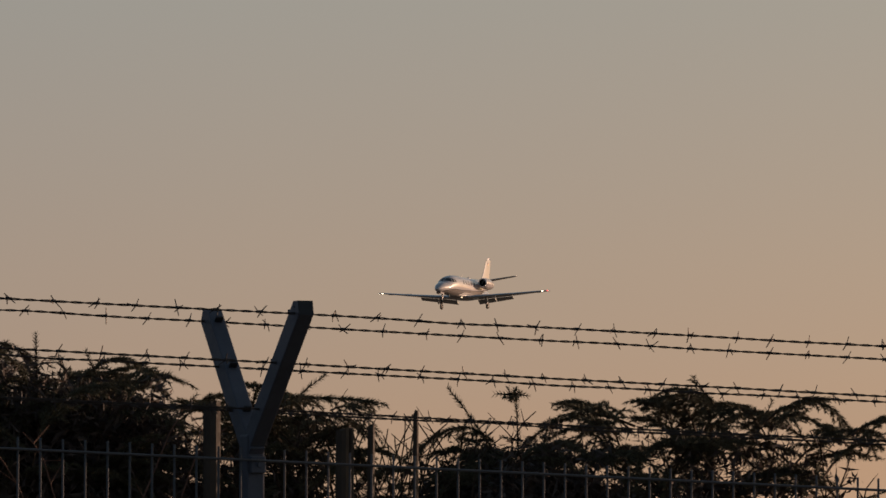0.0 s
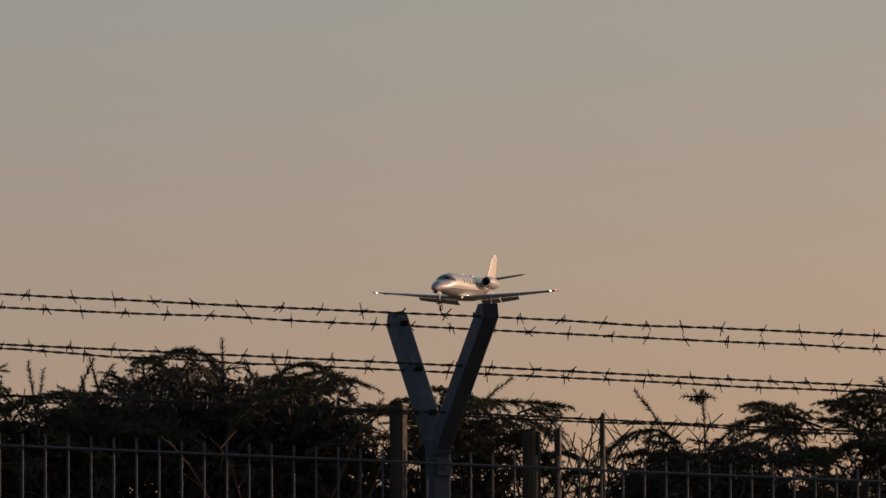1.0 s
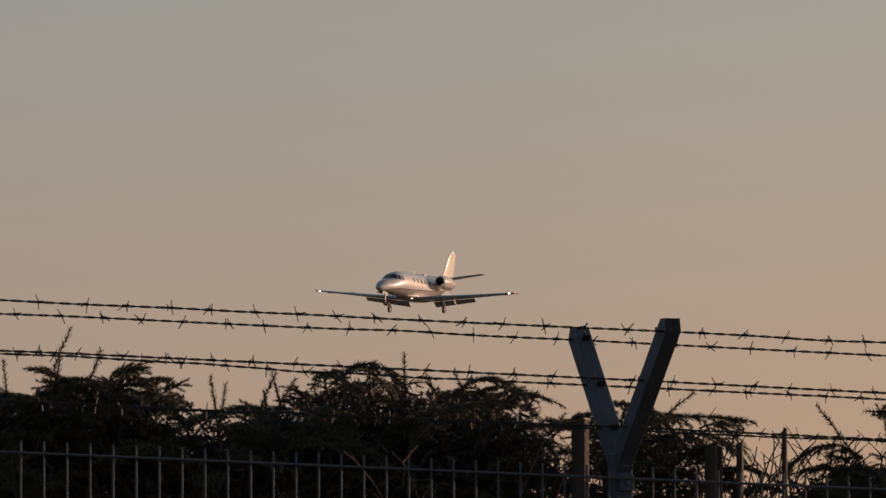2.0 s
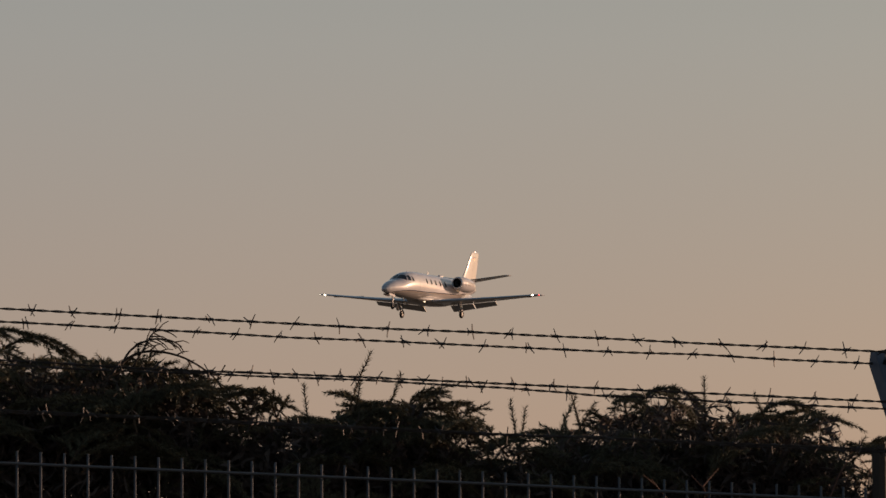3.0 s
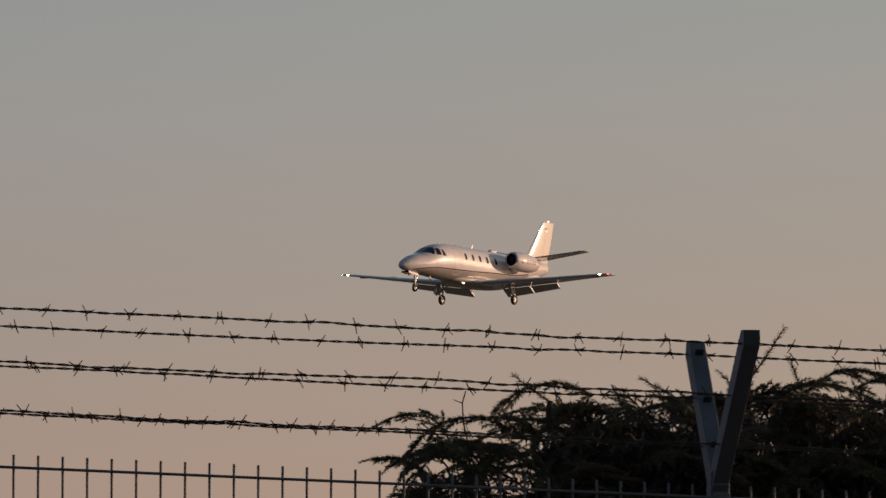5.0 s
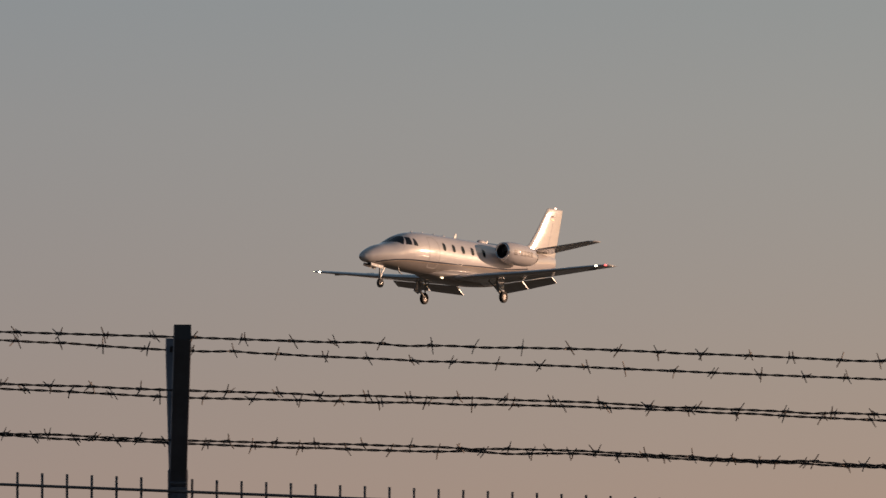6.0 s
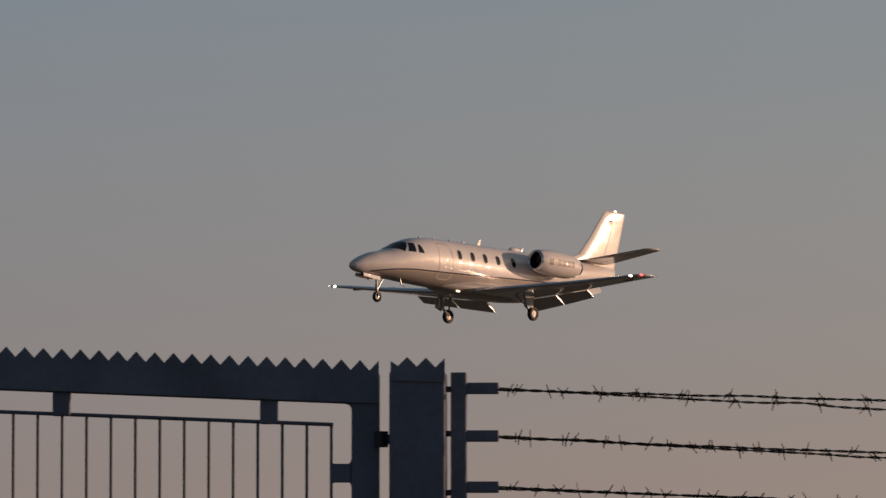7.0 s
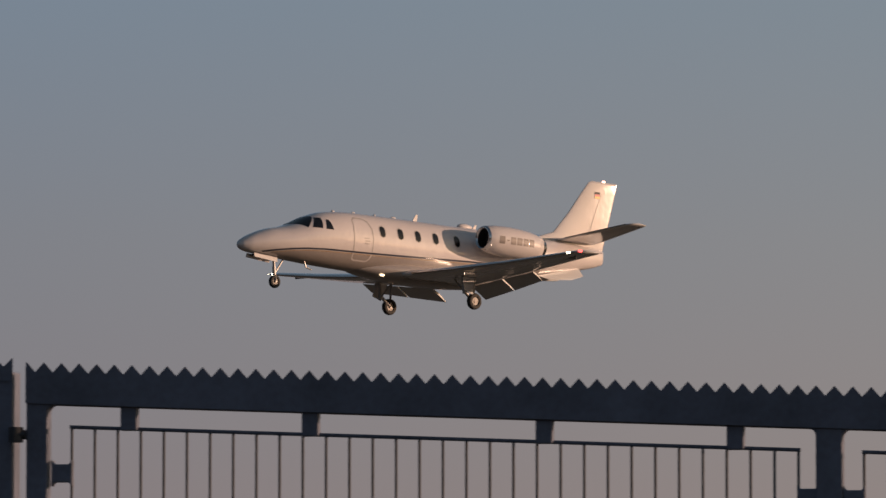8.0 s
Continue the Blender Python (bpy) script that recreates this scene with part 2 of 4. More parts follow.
def ground_z(x, y):
    near = math.exp(-((y - FENCE_Y) / 9.0) ** 2) * math.exp(-(x / 14.0) ** 2)
    return -SLOPE * (x - 5.03) * near


def build_ground():
    def axis(lo, hi):
        s = np.linspace(-1, 1, 121)
        return np.sign(s) * (np.abs(s) * 0.02 + np.abs(s) ** 5 * 0.98) * (hi - lo) / 2 + (hi + lo) / 2
    xs, ys = axis(-4500, 4500) + 2, axis(-4500, 4500) + FENCE_Y
    verts, faces = [], []
    for y in ys:
        for x in xs:
            bumps = 0.04 * noise.noise((x * 0.4, y * 0.4, 0)) if abs(x) < 200 and abs(y) < 200 else 0
            verts.append((x, y, ground_z(x, y) + bumps - 0.03))
    n = len(xs)
    for j in range(n - 1):
        for i in range(n - 1):
            faces.append((j * n + i, j * n + i + 1, (j + 1) * n + i + 1, (j + 1) * n + i))
    ob = new("ground", mesh_from("ground", verts, faces, M_GRASS, True))
    tagged(ob, "rough green grass of an airfield edge", "grass", kind="structure")


build_ground()

# ---- the fence ----
POSTS = [9.63, 7.33, 5.03, 2.73, 0.43]
OFFS = (0.073, 0.170, 0.272)  # wires along each arm
ARM = 0.28                  # spread of each arm, and its rise


def line_z(x, above):
    """Height of a line that follows the fence, 'above' the eye at the post at x = 5.03."""
    return EYE + above - SLOPE * (x - 5.03)


def fence_post(x, drop, splay):
    base = ground_z(x, FENCE_Y) - 0.05
    t = thing("fence_post", pose(x, FENCE_Y, base), "grey galvanised steel fence post with forked top arms for barbed wire", "fence post",
              "posts of the wire fence")
    joint = line_z(x, 0.235 - drop) - base
    bm = bmesh.new()
    box(bm, -0.020, 0.020, -0.026, 0.026, 0, joint + 0.02, 0.004)
    part("post", bm, M_GALVDARK, t)
    for side in (-1, 1):
        bm = bmesh.new()
        # a box-section arm that leans out over one side of the fence, cut level at its top
        box(bm, -0.017, 0.017, -0.025, 0.025, -0.03, math.hypot(ARM, ARM) + 0.08, 0.0025)
        lean = Matrix.Rotation(radians(-45 * side), 4, 'X')
        bmesh.ops.transform(bm, matrix=Matrix.Translation((0, 0, joint - 0.006)) @ lean, verts=bm.verts)
        for co, no in (((0, 0, joint + ARM + 0.019), (0, 0, 1)), ((0, side * (ARM + 0.026), joint + ARM), (0, side, 0.35))):
            bmesh.ops.bisect_plane(bm, geom=bm.verts[:] + bm.edges[:] + bm.faces[:], plane_co=co, plane_no=no, clear_outer=True)
            bmesh.ops.holes_fill(bm, edges=bm.edges[:])
        if splay:
            for v in bm.verts:
                v.co.x += (0.011 if side < 0 else 0.006) * (v.co.z - joint) / ARM
        arm = part("arm", bm, M_GALVDARK, t)
        # the cut end of the hollow section is coloured near black to stand for shade
        arm.data.materials.append(M_ENDSHADE)
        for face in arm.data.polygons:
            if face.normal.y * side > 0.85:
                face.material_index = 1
        for off in OFFS:
            bm = bmesh.new()
            # clip plate and bolt head on the inner face, which hold a wire
            face = Vector((0, -side, 1)).normalized()
            c = Vector((0.006 * off / ARM if splay else -0.001, side * (off - 0.0177), joint + off - 0.0177)) + face * 0.024
            box(bm, -0.009, 0.009, -0.011, 0.011, 0.0, 0.005, 0.0015)
            rod(bm, (0, 0, 0.004), (0, 0, 0.010), 0.0065, sides=6)
            bmesh.ops.transform(bm, matrix=Matrix.Translation(c) @ lean, verts=bm.verts)
            part("wire_clip", bm, M_BOLT, arm)
    bm = bmesh.new()
    # clamp that holds the mesh panels
    zc = line_z(x, 0.225) - base - 0.035
    box(bm, -0.016, 0.018, -0.040, -0.024, zc - 0.018, zc + 0.018, 0.003)
    rod(bm, (0.002, -0.047, zc), (0.002, -0.036, zc), 0.006, sides=6)
    part("clamp", bm, M_GALVDARK, t)


for x_ in POSTS:
    fence_post(x_ - (0.011 if x_ > 1.0 else 0.0), 0.010 if x_ < 1.0 else 0.0, x_ > 1.0)

BAR_R = 0.0026


def bar_mesh(length, r=BAR_R):
    bm = bmesh.new()
    rod(bm, (0, 0, -length), (0, 0, 0), r, sides=8)
    return bm_mesh("bar", bm, M_GALV, True)


def mesh_panel(x0, x1, shift):
    """Welded bar panel between two posts, x0 > x1; the bars start a little nearer to the left post."""
    base = ground_z((x0 + x1) / 2, FENCE_Y)
    t = thing("mesh_fence_panel", pose((x0 + x1) / 2, FENCE_Y - 0.036, base), "galvanised welded steel bar fence panel between two posts", "fence panel",
              "panels of the wire fence")
    xc = (x0 + x1) / 2
    me = bar_mesh(1.80)
    count = int(round((x0 - x1) / 0.05)) - 1
    for k in range(count):
        x = x1 + 0.05 * (k + 1) - shift
        place("bar", me, t, m=pose(x - xc, 0, line_z(x, 0.225) - base))
    for k in range(9):
        z = line_z(xc, 0.225) - base - 0.026 - 0.2 * k
        for dy in (-0.0065, 0.0065):
            bm = bmesh.new()
            h = (x0 - x1) / 2
            rod(bm, (-h, dy, z + SLOPE * h), (h, dy, z - SLOPE * h), 0.0028, sides=8)
            part("cross_rod", bm, M_GALV, t)


for a_, b_ in zip(POSTS, POSTS[1:]):
    mesh_panel(a_, b_, 0.022 if b_ < 1.0 else 0.0)
END_X = -0.695
mesh_panel(POSTS[-1], END_X, 0)

# barbed wire: two twisted strands and four-pointed barbs


def barb_mesh(seed):
    rnd = random.Random(seed)
    bm = bmesh.new()
    turn = rnd.uniform(0, math.pi)
    for s in (-1, 1):
        # a short coil round the strands
        rod(bm, (s * 0.0035 - 0.003, 0, 0), (s * 0.0035 + 0.003, 0, 0), 0.0033, sides=6)
        for k in (0, 1):
            ang = turn + (math.pi / 2 if s > 0 else 0) + math.pi * k + rnd.uniform(-0.35, 0.35)
            lean = (1 if k else -1) * s * rnd.uniform(0.0, 0.75)
            d = Vector((lean, math.cos(ang) * 0.9, math.sin(ang))).normalized()
            p = Vector((s * 0.0035, 0, 0))
            rod(bm, p, p + d * rnd.uniform(0.014, 0.019), 0.0015, 0.0011, sides=4)
    return bm_mesh("barb", bm, M_WIRE)


BARBS = [barb_mesh(100 + k) for k in range(12)]


def barbed_wire(points, seed, label):
    """A wire through the points, from right to left, with a little sag."""
    rnd = random.Random(seed)
    t = thing("barbed_wire", pose(*points[0]), label, "barbed wire", "wires of the fence")
    o = Vector(points[0])
    path = []
    for i in range(len(points) - 1):
        p, q = Vector(points[i]), Vector(points[i + 1])
        k = max(4, int((q - p).length / 0.012))
        sag = rnd.uniform(-0.001, 0.004)
        kink = [(rnd.uniform(0.15, 0.85), rnd.uniform(-0.003, 0.003)) for _ in range(3)]
        for s in range(k):
            u = s / k
            c = p.lerp(q, u)
            c.z -= sag * 4 * u * (1 - u)
            for ku, kz in kink:
                c.z += kz * math.exp(-((u - ku) / 0.05) ** 2)
            path.append(c - o)
    path.append(Vector(points[-1]) - o)
    for s in (0, math.pi):
        rings = []
        for i, c in enumerate(path):
            ang = i * 0.012 / 0.034 * math.pi + s
            off = Vector((0, math.cos(ang), math.sin(ang))) * 0.0016
            rings.append([c + off + Vector((0, math.cos(b), math.sin(b))) * 0.0017 for b in (0.5, 2.6, 4.7)])
        bm = bmesh.new()
        loft(bm, rings)
        part("strand", bm, M_WIRE, t, smooth=True)
    run, nxt = 0.0, rnd.uniform(0.02, 0.09)
    for p, q in zip(path, path[1:]):
        step = (q - p).length
        if run + step >= nxt:
            place("barb", rnd.choice(BARBS), t, m=Matrix.Translation(p) @ pose(0, 0, 0, rnd.uniform(0, 360), 0, rnd.choice((0, 180))))
            nxt += 0.092 + rnd.uniform(-0.006, 0.006)
        run += step


STUB_X = -0.655
# the wires bow between the last two posts
LIFT = [((0.002, 0.007), (-0.004, -0.002)), ((0.008, 0.007), (0.006, 0.0125)), ((0.004, 0.009), (0.004, 0.009))]
STUB_H = [0.505, 0.408, 0.304]
for rank in range(3):
    off = OFFS[2 - rank]
    for side in (-1, 1):
        lift = LIFT[rank][side > 0]
        pts = [(x, FENCE_Y + side * (off + 0.012), line_z(x, 0.235 + off - (0.007 if x < 1.0 else 0.0))) for x in POSTS]
        for x, dz in zip((2.06, 1.25), lift):
            u = (2.73 - x) / 2.3
            pts.insert(-1, (x, pts[3][1], line_z(x, 0.235 + off - 0.007 * u) + dz))
        if rank == 1 and side > 0:
            # this wire is drawn up between its posts
            pts[3] = (pts[3][0], pts[3][1], pts[3][2] + 0.007)
            pts.insert(3, (3.85, pts[3][1], line_z(3.85, 0.235 + off) + 0.010))
        pts.append((STUB_X, FENCE_Y + side * 0.008, line_z(STUB_X, STUB_H[rank]) + side * 0.002))
        barbed_wire(pts, 10 + rank * 2 + (side > 0), "weathered twisted barbed wire strung along the fence arms")

# ---- the gate ----
GATE_R, GATE_L, STILE_R = -0.888, -3.857, -2.129
GATE_SLOPE = 0.0407


def gate_z(x, above):
    """Height of a line along the gate; 'above' the eye at its hinge side."""
    return EYE + above - GATE_SLOPE * (x - GATE_R)


def tooth_strip(bm, x0, x1, above, y0, y1, pitch=0.03804, deep=0.019, drop=0.03):
    """A saw-toothed strip of sheet steel along a top edge."""
    prof = []
    x, k = x1, 0
    while x > x0 + 0.001:
        prof.append((x, gate_z(x, above if k % 2 == 0 else above - deep)))
        x, k = x - pitch / 2, k + 1
    prof.append((x0, gate_z(x0, above - deep * 0.5)))
    prof.reverse()
    top = [bm.verts.new((x, y0, z)) for x, z in prof]
    topb = [bm.verts.new((x, y1, z)) for x, z in prof]
    low = [bm.verts.new((x, y0, gate_z(x, above - deep - drop))) for x, z in prof]
    lowb = [bm.verts.new((x, y1, gate_z(x, above - deep - drop))) for x, z in prof]
    for k in range(len(prof) - 1):
        bm.faces.new((low[k], low[k + 1], top[k + 1], top[k]))
        bm.faces.new((lowb[k + 1], lowb[k], topb[k], topb[k + 1]))
        bm.faces.new((top[k], top[k + 1], topb[k + 1], topb[k]))


def fillet(bm, x, z, sx, sz, r, depth):
    """A hollow quarter fillet that fills the corner at (x, z) towards sx, sz."""
    prof = [(x - sx * 0.002, z - sz * 0.002), (x + sx * r, z - sz * 0.002)]
    for k in range(6):
        a_ = math.pi / 2 * k / 5
        prof.append((x + sx * (r - r * math.sin(a_)), z + sz * (r - r * math.cos(a_))))
    prof.append((x - sx * 0.002, z + sz * r))
    loft(bm, [[(px, -depth, pz) for px, pz in prof], [(px, depth, pz) for px, pz in prof]])


def build_gate():
    base = ground_z(-2.3, FENCE_Y)
    t = thing("swing_gate", pose(0, FENCE_Y, 0), "tall blue-grey steel gate with a saw-toothed top edge and bar infill", "gate")
    beam_top, beam_low = 0.758, 0.690
    bm = bmesh.new()
    box(bm, GATE_L, GATE_R, -0.02, 0.02, EYE + beam_low + GATE_SLOPE * GATE_R, EYE + beam_top + GATE_SLOPE * GATE_R, 0.003, GATE_SLOPE)
    part("top_beam", bm, M_GATE, t)
    bm = bmesh.new()
    tooth_strip(bm, GATE_L, GATE_R, 0.779, -0.0245, -0.0205, deep=0.021, drop=0.066)
    part("saw_tooth_strip", bm, M_GATE, t)
    low = base + 0.12
    stiles = [(GATE_R - 0.056, GATE_R), (STILE_R - 0.055, STILE_R), (GATE_L, GATE_L + 0.046)]
    for x0, x1 in stiles:
        bm = bmesh.new()
        box(bm, x0, x1, -0.018, 0.018, low, gate_z((x0 + x1) / 2, beam_low + 0.004), 0.003)
        part("stile", bm, M_GATE, t)
    # welded fillets in the inner corners
    for x, s in ((GATE_R - 0.056, -1), (STILE_R, 1), (STILE_R - 0.055, -1), (GATE_L + 0.046, 1)):
        bm = bmesh.new()
        fillet(bm, x, gate_z(x, beam_low), s, -1, 0.014, 0.016)
        part("corner_weld", bm, M_GATE, t)
    bm = bmesh.new()
    box(bm, GATE_L + 0.05, GATE_R - 0.06, -0.017, 0.017, low, low + 0.06, 0.003)
    part("bottom_beam", bm, M_GATE, t)
    for x0, x1, tabs in ((STILE_R + 0.043, GATE_R - 0.098, (STILE_R + 0.168, STILE_R + 0.592, STILE_R + 1.016)),
                         (GATE_L + 0.095, STILE_R - 0.093, (-3.637, -3.248, -2.752, -2.352))):
        infill = new("infill")
        infill.parent = t
        zt = 0.690 - 0.044
        # rail on top of the bars, with side bars
        bm = bmesh.new()
        h0, h1 = gate_z(x0, zt), gate_z(x1, zt)
        rod(bm, (x0 - 0.004, 0, h0), (x1 + 0.004, 0, h1), 0.0040, sides=8)
        part("rail", bm, M_GATE, infill)
        me = bar_mesh(1.6, 0.0031)
        n = int(round((x1 - x0) / 0.0497))
        for k in range(n + 1):
            x = x0 + (x1 - x0) * k / n
            place("bar", me, infill, m=pose(x, 0, gate_z(x, zt) + 0.003))
        for x in tabs:
            bm = bmesh.new()
            box(bm, x - 0.018, x + 0.018, -0.012, 0.012, gate_z(x, zt) - 0.004, gate_z(x, 0.694), 0.003)
            part("top_bracket", bm, M_GATE, t)
        for k in range(2):
            for xa, xb in ((x0 - 0.042, x0 + 0.002), (x1 - 0.002, x1 + 0.043)):
                z = gate_z((xa + xb) / 2, 0.690 - 0.142 - 1.0 * k)
                bm = bmesh.new()
                box(bm, xa, xb, -0.012, 0.012, z - 0.019, z + 0.019, 0.003)
                for xx, s in ((xa + 0.002, 1), (xb - 0.002, -1)):
                    for sz in (-1, 1):
                        fillet(bm, xx, z + sz * 0.018, s, sz, 0.009, 0.011)
                part("side_bracket", bm, M_GATE, t)


build_gate()


def gate_pillar(x0, x1, hinge_x, y0=-0.055, y1=0.055):
    base = ground_z(x0, FENCE_Y) - 0.05
    t = thing("gate_pillar", pose(0, FENCE_Y, 0), "square blue-grey steel gate pillar with saw-toothed cap plate", "gate pillar", "pillars of the gate")
    bm = bmesh.new()
    box(bm, x0, x1, y0, y1, base, gate_z((x0 + x1) / 2, 0.757), 0.004)
    part("pillar", bm, M_GATE, t)
    bm = bmesh.new()
    tooth_strip(bm, x0 + 0.003, x1, 0.787, y0 - 0.005, y0 - 0.0005)
    part("saw_tooth_strip", bm, M_GATE, t)
    for dz in (0.62, -0.5):
        z = gate_z(x0, dz)
        bm = bmesh.new()
        rod(bm, (hinge_x - 0.016, -0.02, z), (hinge_x + 0.016, -0.02, z), 0.010, sides=12)
        rod(bm, (hinge_x - 0.006, -0.02, z - 0.016), (hinge_x - 0.006, -0.02, z + 0.016), 0.016, sides=6)
        part("hinge", bm, M_BOLT, t)


gate_pillar(-0.865, -0.752, -0.877)
gate_pillar(-4.003, -3.890, -3.872, -0.005, 0.060)


def end_post():
    base = ground_z(-0.72, FENCE_Y) - 0.05
    t = thing("end_post", pose(0, FENCE_Y, 0), "slim blue-grey steel end post with three wire stubs beside the gate", "fence post")
    bm = bmesh.new()
    box(bm, -0.742, -0.710, -0.02, 0.02, base, line_z(-0.73, 0.535), 0.003)
    part("post", bm, M_GATE, t)
    for h in STUB_H:
        bm = bmesh.new()
        z = line_z(-0.68, h)
        box(bm, -0.711, -0.645, -0.012, 0.012, z - 0.0115, z + 0.0115, 0.002)
        part("stub", bm, M_GATE, t)
    for dz in (0.51, 0.42, 0.3):
        bm = bmesh.new()
        rod(bm, (-0.755, -0.01, line_z(-0.75, dz - 0.01)), (-0.738, -0.01, line_z(-0.75, dz - 0.01)), 0.006, sides=6)
        part("bolt", bm, M_BOLT, t)


end_post()

# ---- the business jet: x runs aft from the nose tip, port is -y ----
# station: x, top, bottom, half width
HULL = smooth_table([
    (0.0, 0.03, -0.03, 0.03), (0.06, 0.12, -0.11, 0.12), (0.20, 0.22, -0.18, 0.22), (0.45, 0.36, -0.23, 0.34), (1.05, 0.60, -0.27, 0.53),
    (1.70, 0.76, -0.30, 0.68), (2.15, 0.94, -0.33, 0.755), (2.65, 1.18, -0.36, 0.82), (3.15, 1.36, -0.385, 0.86), (3.87, 1.475, -0.41, 0.89),
    (4.6, 1.51, -0.43, 0.90), (6.5, 1.52, -0.43, 0.90), (9.0, 1.52, -0.40, 0.90), (10.3, 1.52, -0.26, 0.86), (11.5, 1.51, -0.03, 0.77),
    (12.8, 1.50, 0.26, 0.61), (14.0, 1.47, 0.50, 0.40), (15.0, 1.42, 0.72, 0.20), (15.5, 1.36, 0.88, 0.08)], 110)


def hull_at(x):
    top, low, w = lerp_table(HULL, x)
    return top, low, w * 1.035


def hull_y(x, z, out=0.0):
    """Half width of the hull at height z."""
    top, low, w = hull_at(x)
    zc, h = low + (top - low) * 0.5, (top - low) / 2
    u = max(-0.999, min(0.999, (z - zc) / h))
    return (w + out) * (1 - abs(u) ** 2.15) ** (1 / 2.15)


def hull_ring(x, n=40):
    top, low, w = hull_at(x)
    zc, h = (top + low) / 2, (top - low) / 2
    ring = []
    for k in range(n):
        a_ = 2 * math.pi * k / n
        c, s = math.cos(a_), math.sin(a_)
        k_ = 1.0 + 0.0020 * noise.noise((x * 1.7, c * 1.6, s * 1.6)) * min(1.0, x)    # faint waves of the sheet metal
        ring.append((x, w * k_ * math.copysign(abs(c) ** (2 / 2.15), c), zc + h * k_ * math.copysign(abs(s) ** (2 / 2.15), s)))
    return ring


def skin_patch(bm, outline, side, out=0.006, cells=10):
    """A sheet that lies on the hull: rows of (x0, x1) over heights, given as (z, x0, x1)."""
    rows = []
    for z, x0, x1 in outline:
        rows.append([bm.verts.new((x0 + (x1 - x0) * k / cells, side * hull_y(x0 + (x1 - x0) * k / cells, z, out), z)) for k in range(cells + 1)])
    for a_, b_ in zip(rows, rows[1:]):
        for k in range(cells):
            bm.faces.new((a_[k], a_[k + 1], b_[k + 1], b_[k]))


def rounded(xc, zc, w, h, n=10, lean=0.0):
    """Rows of a rounded window shape."""
    rows = []
    for k in range(n + 1):
        v = -1 + 2 * k / n
        half = w / 2 * (1 - abs(v) ** 3.2) ** (1 / 2.6) if abs(v) < 1 else 0.001
        z = zc + v * h / 2
        rows.append((z, xc - half + lean * v, xc + half + lean * v))
    return rows


def skin_line(bm, pts, side, width, out=0.007):
    """A narrow line on the hull through points (x, z)."""
    prev = None
    for x, z in pts:
        row = [bm.verts.new((x, side * hull_y(x, z + dz, out), z + dz)) for dz in (-width / 2, width / 2)]
        if prev:
            bm.faces.new((prev[0], row[0], row[1], prev[1]))
        prev = row


def dense(pts, n=12):
    out = []
    for (x0, z0), (x1, z1) in zip(pts, pts[1:]):
        out += [(x0 + (x1 - x0) * k / n, z0 + (z1 - z0) * k / n) for k in range(n)]
    return out + [pts[-1]]


def airfoil(chord, thick, n=12):
    """Points (along, up) round a wing section, from the trailing edge over the top."""
    up, low = [], []
    for k in range(n + 1):
        u = 0.5 * (1 - math.cos(math.pi * k / n))
        yt = thick / 0.2 * (0.2969 * math.sqrt(u) - 0.126 * u - 0.3516 * u * u + 0.2843 * u**3 - 0.1015 * u**4)
        cam_ = 0.025 * math.sin(math.pi * min(1, u * 1.1))
        up.append((u * chord, (cam_ + yt) * chord))
        low.append((u * chord, (cam_ - yt * 0.8) * chord))
    return up[::-1] + low[1:-1]


def surface(bm, stations, thick):
    """A wing through stations (x of leading edge, y, z, chord, twist degrees)."""
    rings = []
    for x, y, z, c, tw in stations:
        t_ = math.radians(tw)
        rings.append([(x + u * math.cos(t_) + v * math.sin(t_), y, z + v * math.cos(t_) - u * math.sin(t_)) for u, v in airfoil(c, thick)])
    loft(bm, rings)


def wheel_meshes(r, w):
    bm = bmesh.new()
    prof = [(0.48, -0.36), (0.56, -0.5), (0.82, -0.5), (0.94, -0.4), (1.0, -0.2), (1.0, 0.2), (0.94, 0.4), (0.82, 0.5), (0.56, 0.5), (0.48, 0.36)]
    rings = [[(r * q * math.cos(a_), w * v, r * q * math.sin(a_)) for q, v in prof] for a_ in (2 * math.pi * k / 28 for k in range(29))]
    loft(bm, rings, close=True, caps=False)
    tyre = bm_mesh("tyre", bm, M_RUBBER, True)
    bm = bmesh.new()
    rod(bm, (0, -w * 0.34, 0), (0, w * 0.34, 0), r * 0.52, sides=24)
    rod(bm, (0, -w * 0.44, 0), (0, w * 0.44, 0), r * 0.22, sides=14)
    for k in range(8):
        a_ = k * math.pi / 4
        rod(bm, (r * 0.4 * math.cos(a_), -w * 0.38, r * 0.4 * math.sin(a_)), (r * 0.4 * math.cos(a_), w * 0.38, r * 0.4 * math.sin(a_)), r * 0.07, sides=8)
    rim = bm_mesh("rim", bm, M_RIM)
    return tyre, rim


